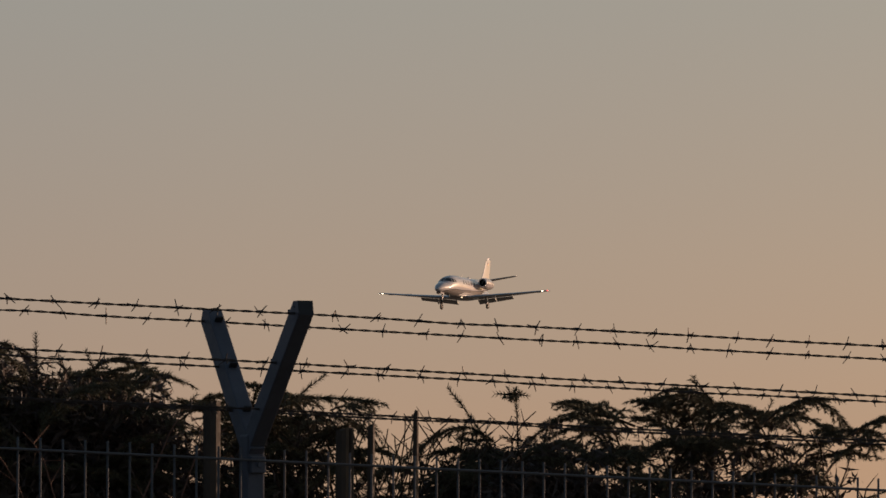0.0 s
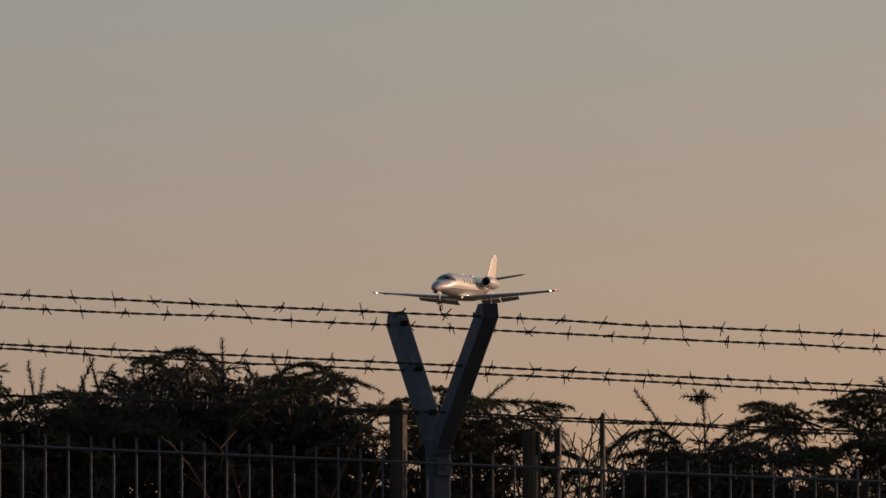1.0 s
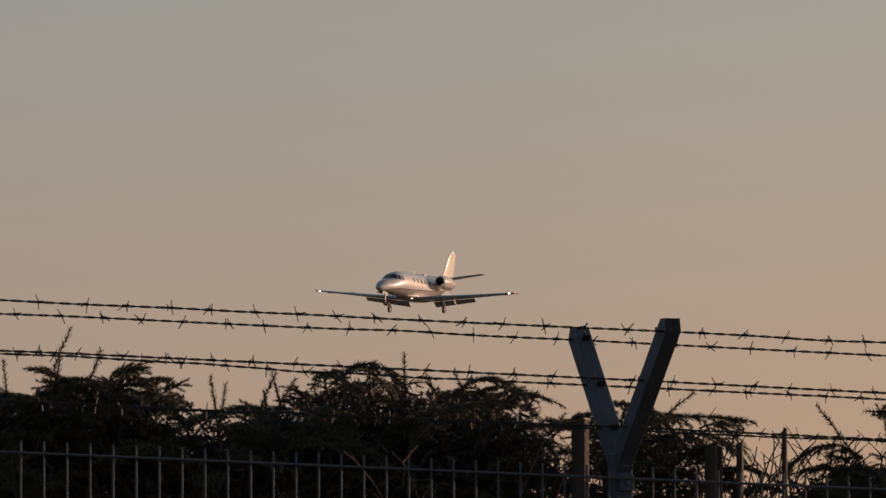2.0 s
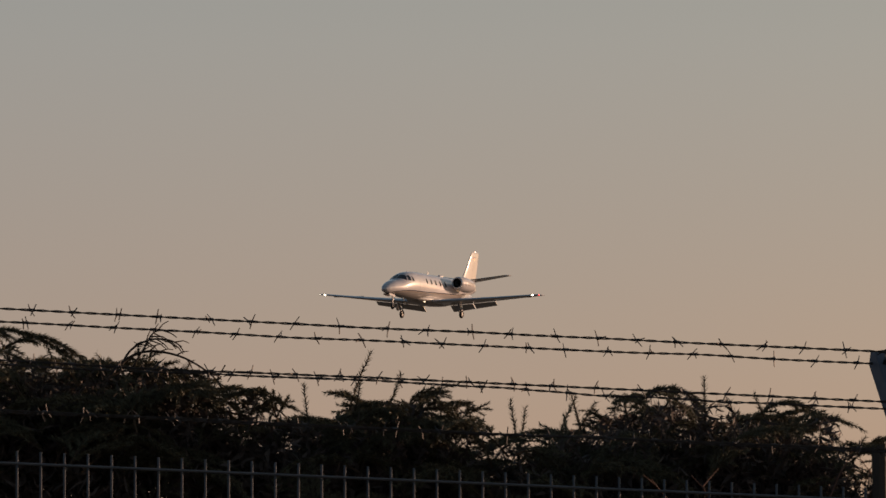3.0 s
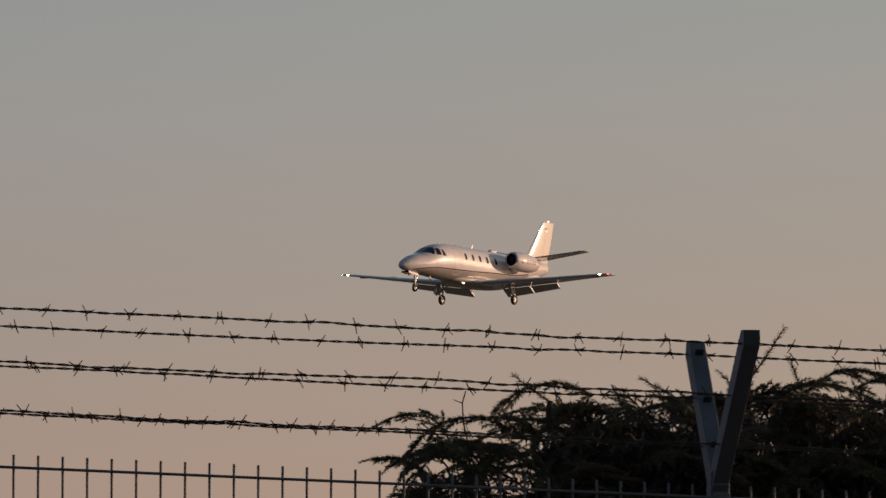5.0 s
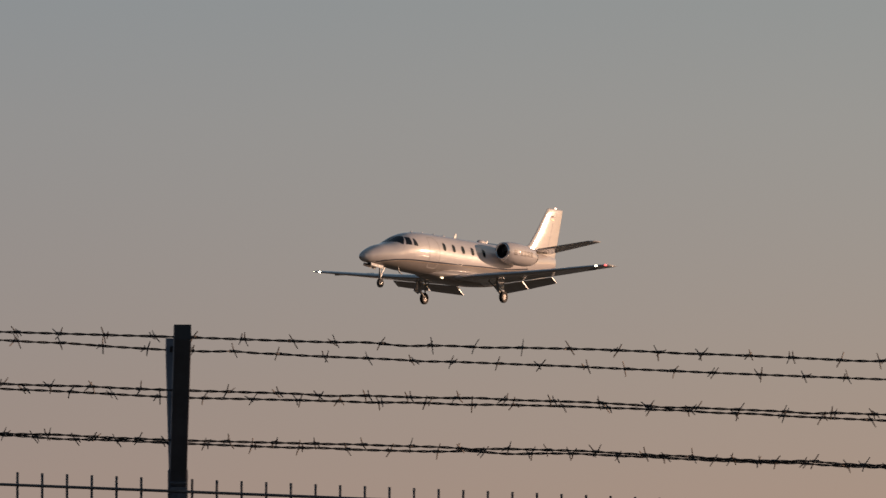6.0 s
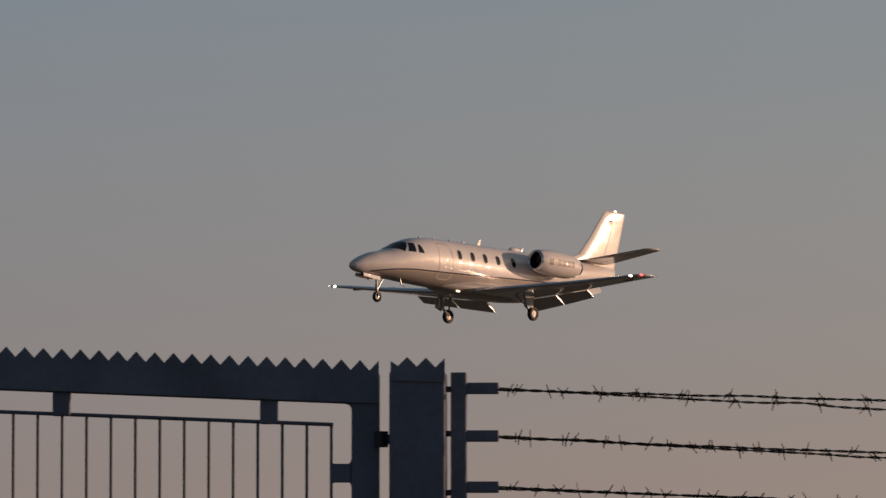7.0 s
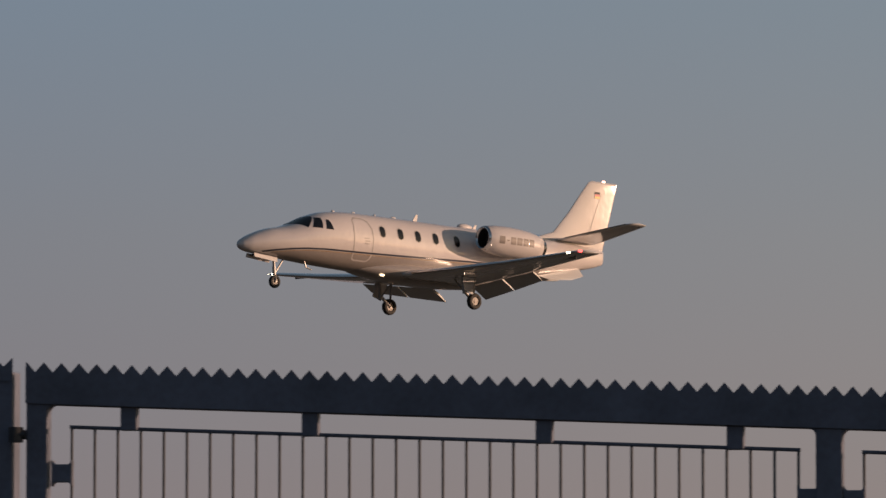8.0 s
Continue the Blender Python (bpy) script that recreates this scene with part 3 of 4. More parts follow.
def build_jet():
    jet = thing("business_jet", pose(0, 0, 60), "white twin-engine business jet landing with wheels and flaps down", "airplane")
    bm = bmesh.new()
    loft(bm, [hull_ring(r[0]) for r in HULL])
    hull = part("fuselage", bm, M_PAINT, jet, smooth=True)
    # belly fairing under the wing, in the shade-darkened belly colour
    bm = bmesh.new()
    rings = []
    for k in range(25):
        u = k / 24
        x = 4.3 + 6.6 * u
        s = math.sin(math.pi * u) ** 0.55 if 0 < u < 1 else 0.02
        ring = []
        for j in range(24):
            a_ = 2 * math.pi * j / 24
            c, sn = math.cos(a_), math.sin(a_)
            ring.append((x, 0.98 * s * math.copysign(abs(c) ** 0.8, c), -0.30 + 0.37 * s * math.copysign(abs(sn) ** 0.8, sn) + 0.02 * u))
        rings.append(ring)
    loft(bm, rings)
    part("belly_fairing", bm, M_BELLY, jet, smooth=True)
    for side in (-1, 1):
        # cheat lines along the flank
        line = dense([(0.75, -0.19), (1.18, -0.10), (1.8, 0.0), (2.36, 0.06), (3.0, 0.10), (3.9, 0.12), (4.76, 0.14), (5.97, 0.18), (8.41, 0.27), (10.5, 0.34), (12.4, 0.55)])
        # shade of the downward belly, painted on as a warm grey skin below the stripe
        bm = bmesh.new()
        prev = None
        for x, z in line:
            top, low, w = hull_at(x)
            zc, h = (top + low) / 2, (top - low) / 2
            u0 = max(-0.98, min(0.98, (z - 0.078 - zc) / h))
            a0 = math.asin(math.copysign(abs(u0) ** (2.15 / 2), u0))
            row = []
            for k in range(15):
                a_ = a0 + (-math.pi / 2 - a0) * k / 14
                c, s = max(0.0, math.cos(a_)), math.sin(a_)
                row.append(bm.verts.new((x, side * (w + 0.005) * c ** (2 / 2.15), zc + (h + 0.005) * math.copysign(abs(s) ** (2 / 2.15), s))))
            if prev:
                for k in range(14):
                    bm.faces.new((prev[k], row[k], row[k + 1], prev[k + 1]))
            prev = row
        part("belly_skin", bm, M_BELLY, hull, "white belly below the stripe, darkened by painted shade", smooth=True)
        bm = bmesh.new()
        skin_line(bm, line, side, 0.058, 0.009)
        part("stripe", bm, M_STRIPE, hull, "thin dark stripe along the flank")
        bm = bmesh.new()
        skin_line(bm, [(x, z - 0.062) for x, z in line[10:]], side, 0.024, 0.011)
        part("stripe", bm, M_GOLD, hull, "thin bronze stripe along the flank")
        for x in (5.30, 6.06, 6.80, 7.55, 8.46):
            bm = bmesh.new()
            skin_patch(bm, rounded(x, 0.91, 0.26, 0.42, lean=-0.01), side, 0.004)
            part("window_frame", bm, M_SEAM, hull)
            bm = bmesh.new()
            skin_patch(bm, rounded(x, 0.91, 0.215, 0.365, lean=-0.01), side, 0.008)
            part("window", bm, M_DARKGLASS, hull, "dark oval cabin window")
        # cockpit side panes
        bm = bmesh.new()
        skin_patch(bm, [(0.78, 2.51, 2.87), (0.90, 2.585, 2.90), (1.0, 2.645, 2.92), (1.10, 2.71, 2.935), (1.145, 2.75, 2.94)], side, 0.008)
        part("side_pane", bm, M_DARKGLASS, hull)
        bm = bmesh.new()
        skin_patch(bm, [(0.77, 3.00, 3.285), (0.87, 3.02, 3.26), (0.97, 3.04, 3.23), (1.06, 3.07, 3.195), (1.10, 3.085, 3.17)], side, 0.008)
        part("side_pane", bm, M_DARKGLASS, hull)
        # windscreen half: wraps from the centre post to the side post
        bm = bmesh.new()
        rows = []
        for j in range(9):
            v = j / 8
            row = []
            for k in range(11):
                u = k / 10
                # u 0 at the centre line, 1 at the side post
                zb = 0.87 - 0.12 * u
                zt = 1.20 - 0.04 * u
                z = zb + (zt - zb) * v
                xb, xt = 1.93, 2.60
                x = (xb + 0.43 * u ** 2.2) + (xt - xb + 0.22 * u - 0.43 * u ** 2.2 - 0.10 * u) * v
                top, low, w = hull_at(x)
                y = 0.035 + (hull_y(x, min(z, top - 0.02), 0.008) - 0.035) * min(1.0, u ** 0.85)
                zz = (low + top) / 2 + (top - low) / 2 * max(0.0, 1 - (y / (w + 0.008)) ** 2.15) ** (1 / 2.15) + 0.008
                row.append(bm.verts.new((x, side * y, zz)))
            rows.append(row)
        for p_, q_ in zip(rows, rows[1:]):
            for k in range(10):
                bm.faces.new((p_[k], p_[k + 1], q_[k + 1], q_[k]))
        part("windscreen", bm, M_DARKGLASS, hull, "dark cockpit windscreen pane", smooth=True)
    # passenger door seam and handle on the port side
    bm = bmesh.new()
    ring = [(4.16, -0.08), (4.12, 0.35), (4.10, 0.9), (4.12, 1.20), (4.22, 1.27), (4.55, 1.27), (4.72, 1.20), (4.86, 0.95), (4.90, 0.6), (4.90, 0.1), (4.84, -0.08), (4.70, -0.13), (4.28, -0.13), (4.16, -0.08)]
    prev = None
    for x, z in dense(ring, 6):
        n_ = Vector((x - 4.5, z - 0.57)).normalized() * 0.017
        row = [bm.verts.new((x + s * n_.x, -hull_y(x, z + s * n_.y, 0.005), z + s * n_.y)) for s in (-1, 1)]
        if prev:
            bm.faces.new((prev[0], row[0], row[1], prev[1]))
        prev = row
    part("door_seam", bm, M_SEAM, hull, "dark seam of the passenger door")
    # pale sill round the foot of the door
    bm = bmesh.new()
    prev = None
    for x, z in dense([(4.15, 0.10), (4.16, -0.06), (4.20, -0.11), (4.28, -0.13), (4.70, -0.13), (4.80, -0.11), (4.86, -0.04), (4.90, 0.10)], 5):
        n_ = Vector((x - 4.5, z - 0.30)).normalized() * 0.022
        row = [bm.verts.new((x + s * n_.x, -hull_y(x, z + s * n_.y, 0.012), z + s * n_.y)) for s in (-1, 1)]
        if prev:
            bm.faces.new((prev[0], row[0], row[1], prev[1]))
        prev = row
    part("door_sill", bm, M_PAINT, hull, "pale sill line of the passenger door")
    for z, x in ((0.62, 4.62), (0.53, 4.66), (0.44, 4.64)):
        bm = bmesh.new()
        skin_patch(bm, [(z - 0.014, x - 0.1, x + 0.1), (z + 0.014, x - 0.1, x + 0.1)], -1, 0.012)
        part("door_handle", bm, M_SEAM, hull)
    # wings
    for side in (-1, 1):
        bm = bmesh.new()
        surface(bm, [(6.13, side * 0.6, -0.42, 3.1, 2), (6.33, side * 1.1, -0.39, 2.82, 2), (6.72, side * 3.0, -0.27, 2.28, 1.5), (7.10, side * 5.1, -0.12, 1.70, 1),
                     (7.44, side * 7.5, 0.08, 1.14, 0), (7.56, side * 8.22, 0.14, 0.94, 0), (7.76, side * 8.46, 0.16, 0.58, 0)], 0.13)
        wing = part("wing", bm, M_WING, jet, "long straight wing in pale grey paint", smooth=True)
        bm = bmesh.new()
        rings = []
        for y, xl, z, r in ((1.2, 6.35, -0.375, 0.05), (3.0, 6.72, -0.262, 0.042), (5.1, 7.10, -0.115, 0.034), (7.5, 7.44, 0.083, 0.026), (8.17, 7.55, 0.142, 0.022)):
            rings.append([(xl - 0.008 + r * 1.2 - r * 1.3 * math.cos(a_), side * y, z + r * math.sin(a_)) for a_ in (-1.5, -1.0, -0.5, 0, 0.5, 1.0, 1.5)])
        loft(bm, rings, close=False, caps=False)
        part("leading_edge", bm, M_BRIGHT, wing, "polished metal de-icing boot edge", smooth=True)
        # flaps in two lengths, lowered
        for y0, y1, f0, f1 in ((1.05, 2.78, 0.74, 0.62), (2.85, 4.55, 0.62, 0.48)):
            bm = bmesh.new()

            def hinge(y):
                le = np.interp(y, [1.1, 3.0, 5.1], [6.33, 6.72, 7.10])
                ch = np.interp(y, [1.1, 3.0, 5.1], [2.82, 2.28, 1.70])
                return le + ch * 0.95 + 0.05, np.interp(y, [1.1, 3.0, 5.1], [-0.53, -0.36, -0.185])
            (xa, za), (xb, zb) = hinge(y0), hinge(y1)
            surface(bm, [(xa, side * y0, za, f0, 32), (xb, side * y1, zb, f1, 32)], 0.10)
            part("flap", bm, M_WING, wing, "lowered trailing-edge flap")
        # aileron seam
        bm = bmesh.new()
        box(bm, 8.16, 8.18, min(side * 5.2, side * 7.5), max(side * 5.2, side * 7.5), 0.0, 0.09)
        part("aileron_gap", bm, M_SEAM, wing)
        bm = bmesh.new()
        ball(bm, (7.64, side * 8.34, 0.155), 0.05 if side < 0 else 0.012, 2.0, 0.9, 0.8)
        part("tip_lamp", bm, M_LAMPR if side < 0 else M_LAMPG, wing, "lit red wing-tip lamp" if side < 0 else "lit wing-tip lamp", smooth=True)
        bm = bmesh.new()
        ball(bm, (7.51, side * 7.90, 0.12), 0.058 if side < 0 else 0.066, 1.1, 1.6 if side < 0 else 1.1, 0.6)
        part("wing_lamp", bm, M_LAMPG, wing, "lit lamp in the leading edge", smooth=True)
        bm = bmesh.new()
        rod(bm, (8.30, side * 8.42, 0.16), (8.50, side * 8.42, 0.165), 0.007, sides=6)
        part("static_wick", bm, M_BLACK, wing)
        # engine
        bm = bmesh.new()
        prof = [(9.12, 0.315), (9.07, 0.345), (9.08, 0.375), (9.16, 0.415), (9.45, 0.475), (9.9, 0.515), (10.35, 0.52), (10.8, 0.50), (11.2, 0.445), (11.42, 0.40), (11.40, 0.38), (11.1, 0.37)]
        zc = 1.08
        rings = []
        for k in range(37):
            a_ = 2 * math.pi * k / 36
            rings.append([(x, side * 1.47 + r * math.cos(a_), zc + r * math.sin(a_) - 0.04 * (x - 9.07)) for x, r in prof])
        loft(bm, rings, close=False, caps=False)
        nac = part("engine_nacelle", bm, M_PAINT, jet, "round white engine pod beside the tail", smooth=True)
        bm = bmesh.new()
        rings = [[(x, side * 1.47 + r * math.cos(a_), zc + r * math.sin(a_)) for x, r in ((9.13, 0.312), (9.065, 0.335), (9.050, 0.36), (9.065, 0.388), (9.13, 0.412))] for a_ in (2 * math.pi * k / 36 for k in range(37))]
        loft(bm, rings, close=False, caps=False)
        part("intake_lip", bm, M_BRIGHT, nac, "polished metal intake ring", smooth=True)
        bm = bmesh.new()
        rings = [[(x, side * 1.47 + r * math.cos(a_), zc + r * math.sin(a_)) for x, r in ((9.125, 0.313), (9.4, 0.31), (9.52, 0.305), (9.52, 0.10), (9.32, 0.02))] for a_ in (2 * math.pi * k / 36 for k in range(37))]
        loft(bm, rings, close=False, caps=False)
        part("intake", bm, M_BLACK, nac, "dark engine intake", smooth=True)
        bm = bmesh.new()
        for k in range(20):
            a_ = 2 * math.pi * k / 20
            p = [(9.46, side * 1.47 + r * math.cos(a_ + d), zc + r * math.sin(a_ + d)) for r, d in ((0.09, 0), (0.30, 0.0), (0.30, 0.16), (0.09, 0.2))]
            p = [(p[i][0] + (0.05 if i > 1 else 0), p[i][1], p[i][2]) for i in range(4)]
            bm.faces.new([bm.verts.new(v) for v in p])
        part("fan", bm, M_ALU, nac)
        bm = bmesh.new()
        rings = [[(x, side * 1.47 + r * math.cos(a_), zc - 0.09 + r * math.sin(a_)) for x, r in ((11.05, 0.35), (11.62, 0.30), (11.62, 0.28), (11.0, 0.28))] for a_ in (2 * math.pi * k / 28 for k in range(29))]
        loft(bm, rings, close=False, caps=False)
        part("exhaust", bm, M_BRIGHT, nac, "polished metal exhaust ring", smooth=True)
        bm = bmesh.new()
        surface(bm, [(9.75, side * 0.6, 1.05, 2.0, 0), (9.85, side * 1.15, 1.06, 1.9, 0)], 0.10)
        part("pylon", bm, M_PAINT, nac, smooth=True)
        # writing on the engine pod, too soft to read: plain strokes
        if side < 0:
            for k, wl_ in enumerate((0.22, 0.10, 0.22, 0.22, 0.22, 0.22)):
                bm = bmesh.new()
                x0 = 9.44 + (0, 0.29, 0.45, 0.72, 0.99, 1.26)[k]
                zz0, zz1 = (1.02, 1.06) if k == 1 else (0.92, 1.17)
                rows = []
                for j in range(5):
                    z = zz0 + (zz1 - zz0) * j / 4
                    row = []
                    for x in (x0, x0 + wl_):
                        r = np.interp(x, [q[0] for q in prof[3:10]], [q[1] for q in prof[3:10]]) + 0.006
                        zc2 = zc - 0.04 * (x - 9.07)
                        row.append(bm.verts.new((x, -1.47 - math.sqrt(max(0.0, r * r - (z - zc2) ** 2)), z)))
                    rows.append(row)
                for p_, q_ in zip(rows, rows[1:]):
                    bm.faces.new((p_[0], p_[1], q_[1], q_[0]))
                part("marking_bar", bm, M_MARK, nac)
        # tailplane
        bm = bmesh.new()
        surface(bm, [(13.35, 0, 1.52, 1.68, 0), (13.45, side * 0.3, 1.56, 1.60, 0), (14.02, side * 2.95, 1.98, 0.82, 0), (14.22, side * 3.15, 2.01, 0.55, 0)], 0.10)
        tp = part("tailplane", bm, M_WING, jet, smooth=True)
        bm = bmesh.new()
        rings = []
        for y, xl, z, r in ((0.42, 13.49, 1.59, 0.035), (2.95, 14.02, 1.995, 0.02)):
            rings.append([(xl - 0.008 + r * 1.2 - r * 1.3 * math.cos(a_), side * y, z + r * math.sin(a_)) for a_ in (-1.5, -0.75, 0, 0.75, 1.5)])
        loft(bm, rings, close=False, caps=False)
        part("leading_edge", bm, M_BLACK, tp, "black de-icing boot", smooth=True)
        # ventral strake under the tail
        bm = bmesh.new()
        loft(bm, [[(12.45, side * 0.30, 0.22), (14.35, side * 0.16, 0.66), (14.43, side * 0.34, 0.38), (13.85, side * 0.40, 0.20), (12.95, side * 0.42, 0.12)],
                  [(12.45, side * 0.33, 0.21), (14.35, side * 0.19, 0.65), (14.43, side * 0.36, 0.37), (13.85, side * 0.42, 0.19), (12.95, side * 0.44, 0.11)]])
        part("ventral_strake", bm, M_WING, jet)
    # fin with rudder seam
    bm = bmesh.new()
    rings = []
    for xl, z, c, th in ((13.9, 0.95, 1.52, 0.05), (11.6, 1.46, 3.94, 0.04), (12.7, 1.60, 2.87, 0.05), (13.30, 1.80, 2.31, 0.065), (13.89, 2.50, 1.88, 0.072), (14.47, 3.30, 1.47, 0.070), (14.73, 3.64, 1.28, 0.070), (14.85, 3.71, 1.15, 0.045)):
        rings.append([(xl + u, v - 0.025 * c * math.sin(math.pi * min(1, u / c * 1.1)), z) for u, v in airfoil(c, th)])
    loft(bm, rings)
    fin = part("fin", bm, M_FIN, jet, "tall swept white tail fin", smooth=True)
    for side in (-1, 1):
        bm = bmesh.new()
        prev = None
        for x, z in dense([(14.80, 1.75), (15.05, 2.55), (15.30, 3.28), (15.46, 3.33), (15.43, 3.46), (15.20, 3.49), (15.26, 3.67)], 4):
            row = [bm.verts.new((x + d, side * (0.062 - 0.017 * (z - 1.7)), z)) for d in (-0.010, 0.010)]
            if prev:
                bm.faces.new((prev[0], row[0], row[1], prev[1]))
            prev = row
        part("rudder_seam", bm, M_SEAM, fin)
        for j, mt in enumerate((M_BLACK, M_REDPAINT, M_YELLOWPAINT)):
            bm = bmesh.new()
            z0 = 3.35 - 0.075 * j
            vs = [bm.verts.new((x, side * 0.052, z)) for x, z in ((15.02, z0), (15.25, z0), (15.24, z0 - 0.072), (15.01, z0 - 0.072))]
            bm.faces.new(vs)
            part("flag_band", bm, mt, fin)
    bm = bmesh.new()
    ball(bm, (15.42, 0, 3.735), 0.05, 1.6, 0.7, 0.8)
    part("beacon", bm, M_BEACON, fin, "lit beacon on top of the fin", smooth=True)
    bm = bmesh.new()
    ball(bm, (15.38, 0, 1.2), 0.11, 1.2, 0.6, 1.0)
    part("tail_cap", bm, M_PAINT, jet, smooth=True)
    # aerials and small domes on the roof
    for x, h, c in ((7.30, 0.24, 0.20), (9.85, 0.16, 0.16)):
        bm = bmesh.new()
        loft(bm, [[(x - c / 2, -0.015, 1.50), (x + c / 2, -0.012, 1.50), (x + c / 2, 0.012, 1.50), (x - c / 2, 0.015, 1.50)],
                  [(x + 0.06, -0.008, 1.51 + h), (x + c / 2 + 0.03, -0.006, 1.51 + h), (x + c / 2 + 0.03, 0.006, 1.51 + h), (x + 0.06, 0.008, 1.51 + h)]])
        part("aerial", bm, M_PAINT, jet, "small white blade aerial")
    for x, sx, r in ((3.85, 1.6, 0.045), (4.7, 2.2, 0.04), (5.6, 1.0, 0.05), (6.4, 2.4, 0.05), (9.45, 2.6, 0.13)):
        bm = bmesh.new()
        ball(bm, (x, 0, hull_at(x)[0] + r * 0.2), r, sx, 1.0, 0.9)
        part("roof_dome", bm, M_PAINT, jet, smooth=True)
    bm = bmesh.new()
    rod(bm, (2.55, -0.30, -0.32), (2.62, -0.32, -0.52), 0.025, sides=8)
    rod(bm, (2.62, -0.32, -0.52), (2.85, -0.32, -0.58), 0.022, sides=8)
    part("pitot_mast", bm, M_ALU, jet)
    bm = bmesh.new()
    ball(bm, (5.58, -0.62, -0.49), 0.065, 1.6, 0.8, 0.6)
    part("belly_lamp", bm, M_LAMPW, jet, "lit oval landing lamp under the belly", smooth=True)
    # nose gear
    gear = new("nose_gear")
    gear.parent = jet
    bm = bmesh.new()
    rod(bm, (1.50, 0, -0.25), (1.60, 0, -0.98), 0.042, sides=12)
    rod(bm, (1.54, 0, -0.6), (1.60, 0, -1.0), 0.055, sides=12)
    rod(bm, (1.92, 0, -0.30), (1.60, 0, -0.80), 0.030, sides=10)
    rod(bm, (1.605, -0.09, -1.07), (1.605, 0.09, -1.07), 0.03, sides=10)
    for s in (-1, 1):
        rod(bm, (1.60, s * 0.09, -1.07), (1.60, s * 0.05, -0.90), 0.022, sides=8)
    part("strut", bm, M_ALU, gear)
    for side in (-1, 1):
        bm = bmesh.new()
        loft(bm, [[(0.55, side * y, z0), (1.50, side * y, z1), (1.50, side * (y + 0.03), z1 - 0.15), (0.55, side * (y + 0.03), z0 - 0.13)] for y, z0, z1 in ((0.185, -0.24, -0.31), (0.212, -0.24, -0.31))])
        part("gear_door", bm, M_PAINT, gear, "open white nose gear door")
    bm = bmesh.new()
    box(bm, 0.64, 1.58, -0.185, 0.185, -0.31, -0.262, 0.01)
    part("gear_well", bm, M_BLACK, gear)
    tyre, rim = wheel_meshes(0.215, 0.14)
    place("tyre", tyre, gear, m=pose(1.605, 0, -1.08))
    place("rim", rim, gear, m=pose(1.605, 0, -1.08))
    # main gear
    tyre, rim = wheel_meshes(0.275, 0.18)
    for side in (-1, 1):
        gear = new("main_gear")
        gear.parent = jet
        bm = bmesh.new()
        y = side * 2.24
        rod(bm, (7.72, y, -0.42), (7.80, y, -0.95), 0.06, sides=12)
        rod(bm, (7.78, y - side * 0.02, -0.85), (8.22, y - side * 0.02, -1.17), 0.055, sides=12)
        rod(bm, (8.22, y, -0.40), (8.20, y - side * 0.02, -1.10), 0.038, sides=10)
        rod(bm, (7.80, y - side * 0.55, -0.45), (7.80, y, -0.90), 0.028, sides=8)
        rod(bm, (8.21, y - side * 0.06, -1.17), (8.21, y + side * 0.10, -1.17), 0.04, sides=10)
        part("strut", bm, M_ALU, gear)
        bm = bmesh.new()
        loft(bm, [[(7.60, y + side * (0.08 + d), -0.42), (8.12, y + side * (0.08 + d), -0.42), (7.98, y + side * (0.21 + d), -0.98), (7.62, y + side * (0.21 + d), -0.86)] for d in (0.0, 0.025)])
        part("gear_door", bm, M_WING, gear, "open gear leg door")
        place("tyre", tyre, gear, m=pose(8.21, y + side * 0.03, -1.17))
        place("rim", rim, gear, m=pose(8.21, y + side * 0.03, -1.17))
    return jet


jet = build_jet()

# ---- the spruce hedge behind the fence ----
HEDGE_Y = 16.4
# plan of the hedge top: place along the fence, height over the eye
CREST = [(2.25, 0.38), (2.36, 0.50), (2.46, 0.53), (2.58, 0.50), (2.66, 0.52), (2.72, 0.58), (3.05, 0.575), (3.32, 0.615), (3.48, 0.595), (3.68, 0.58), (3.85, 0.575), (4.01, 0.495), (4.12, 0.47),
         (4.23, 0.42), (4.28, 0.47), (4.36, 0.505), (4.44, 0.50), (4.52, 0.475), (4.61, 0.385), (4.79, 0.405), (4.90, 0.43), (5.00, 0.50), (5.20, 0.505), (5.30, 0.455), (5.44, 0.465), (5.55, 0.405),
         (5.86, 0.40), (5.96, 0.32), (6.05, 0.25), (6.22, 0.20), (6.29, 0.27), (6.36, 0.315), (6.45, 0.335), (6.58, 0.325), (6.64, 0.29), (6.69, 0.25), (6.705, 0.34), (6.74, 0.395), (6.91, 0.425), (7.19, 0.415), (7.32, 0.36), (7.42, 0.19), (8.2, 0.10)]


def crest(x):
    return EYE + lerp_table(CREST, x)[0]


def needle_twig(rng, p, d, length, step=0.0030, size=0.0150, count=4, spread=0.78, wide=0.0015):
    """Needles round a straight twig: triangles as an array of (n, 3, 3)."""
    d = d / np.linalg.norm(d)
    n = max(2, int(length / step))
    at = p + d * (np.linspace(0.0, 1.0, n)[:, None] * length)
    tris = []
    for _ in range(count):
        v = rng.normal(size=(n, 3))
        v -= (v @ d)[:, None] * d
        v /= np.linalg.norm(v, axis=1)[:, None]
        tip = v * spread + d * 0.8
        tip /= np.linalg.norm(tip, axis=1)[:, None]
        w = np.cross(tip, rng.normal(size=(n, 3)))
        w /= np.linalg.norm(w, axis=1)[:, None]
        ln = size * rng.uniform(0.7, 1.15, n)[:, None]
        tris.append(np.stack([at - w * wide, at + w * wide, at + tip * ln], 1))
    return np.concatenate(tris)


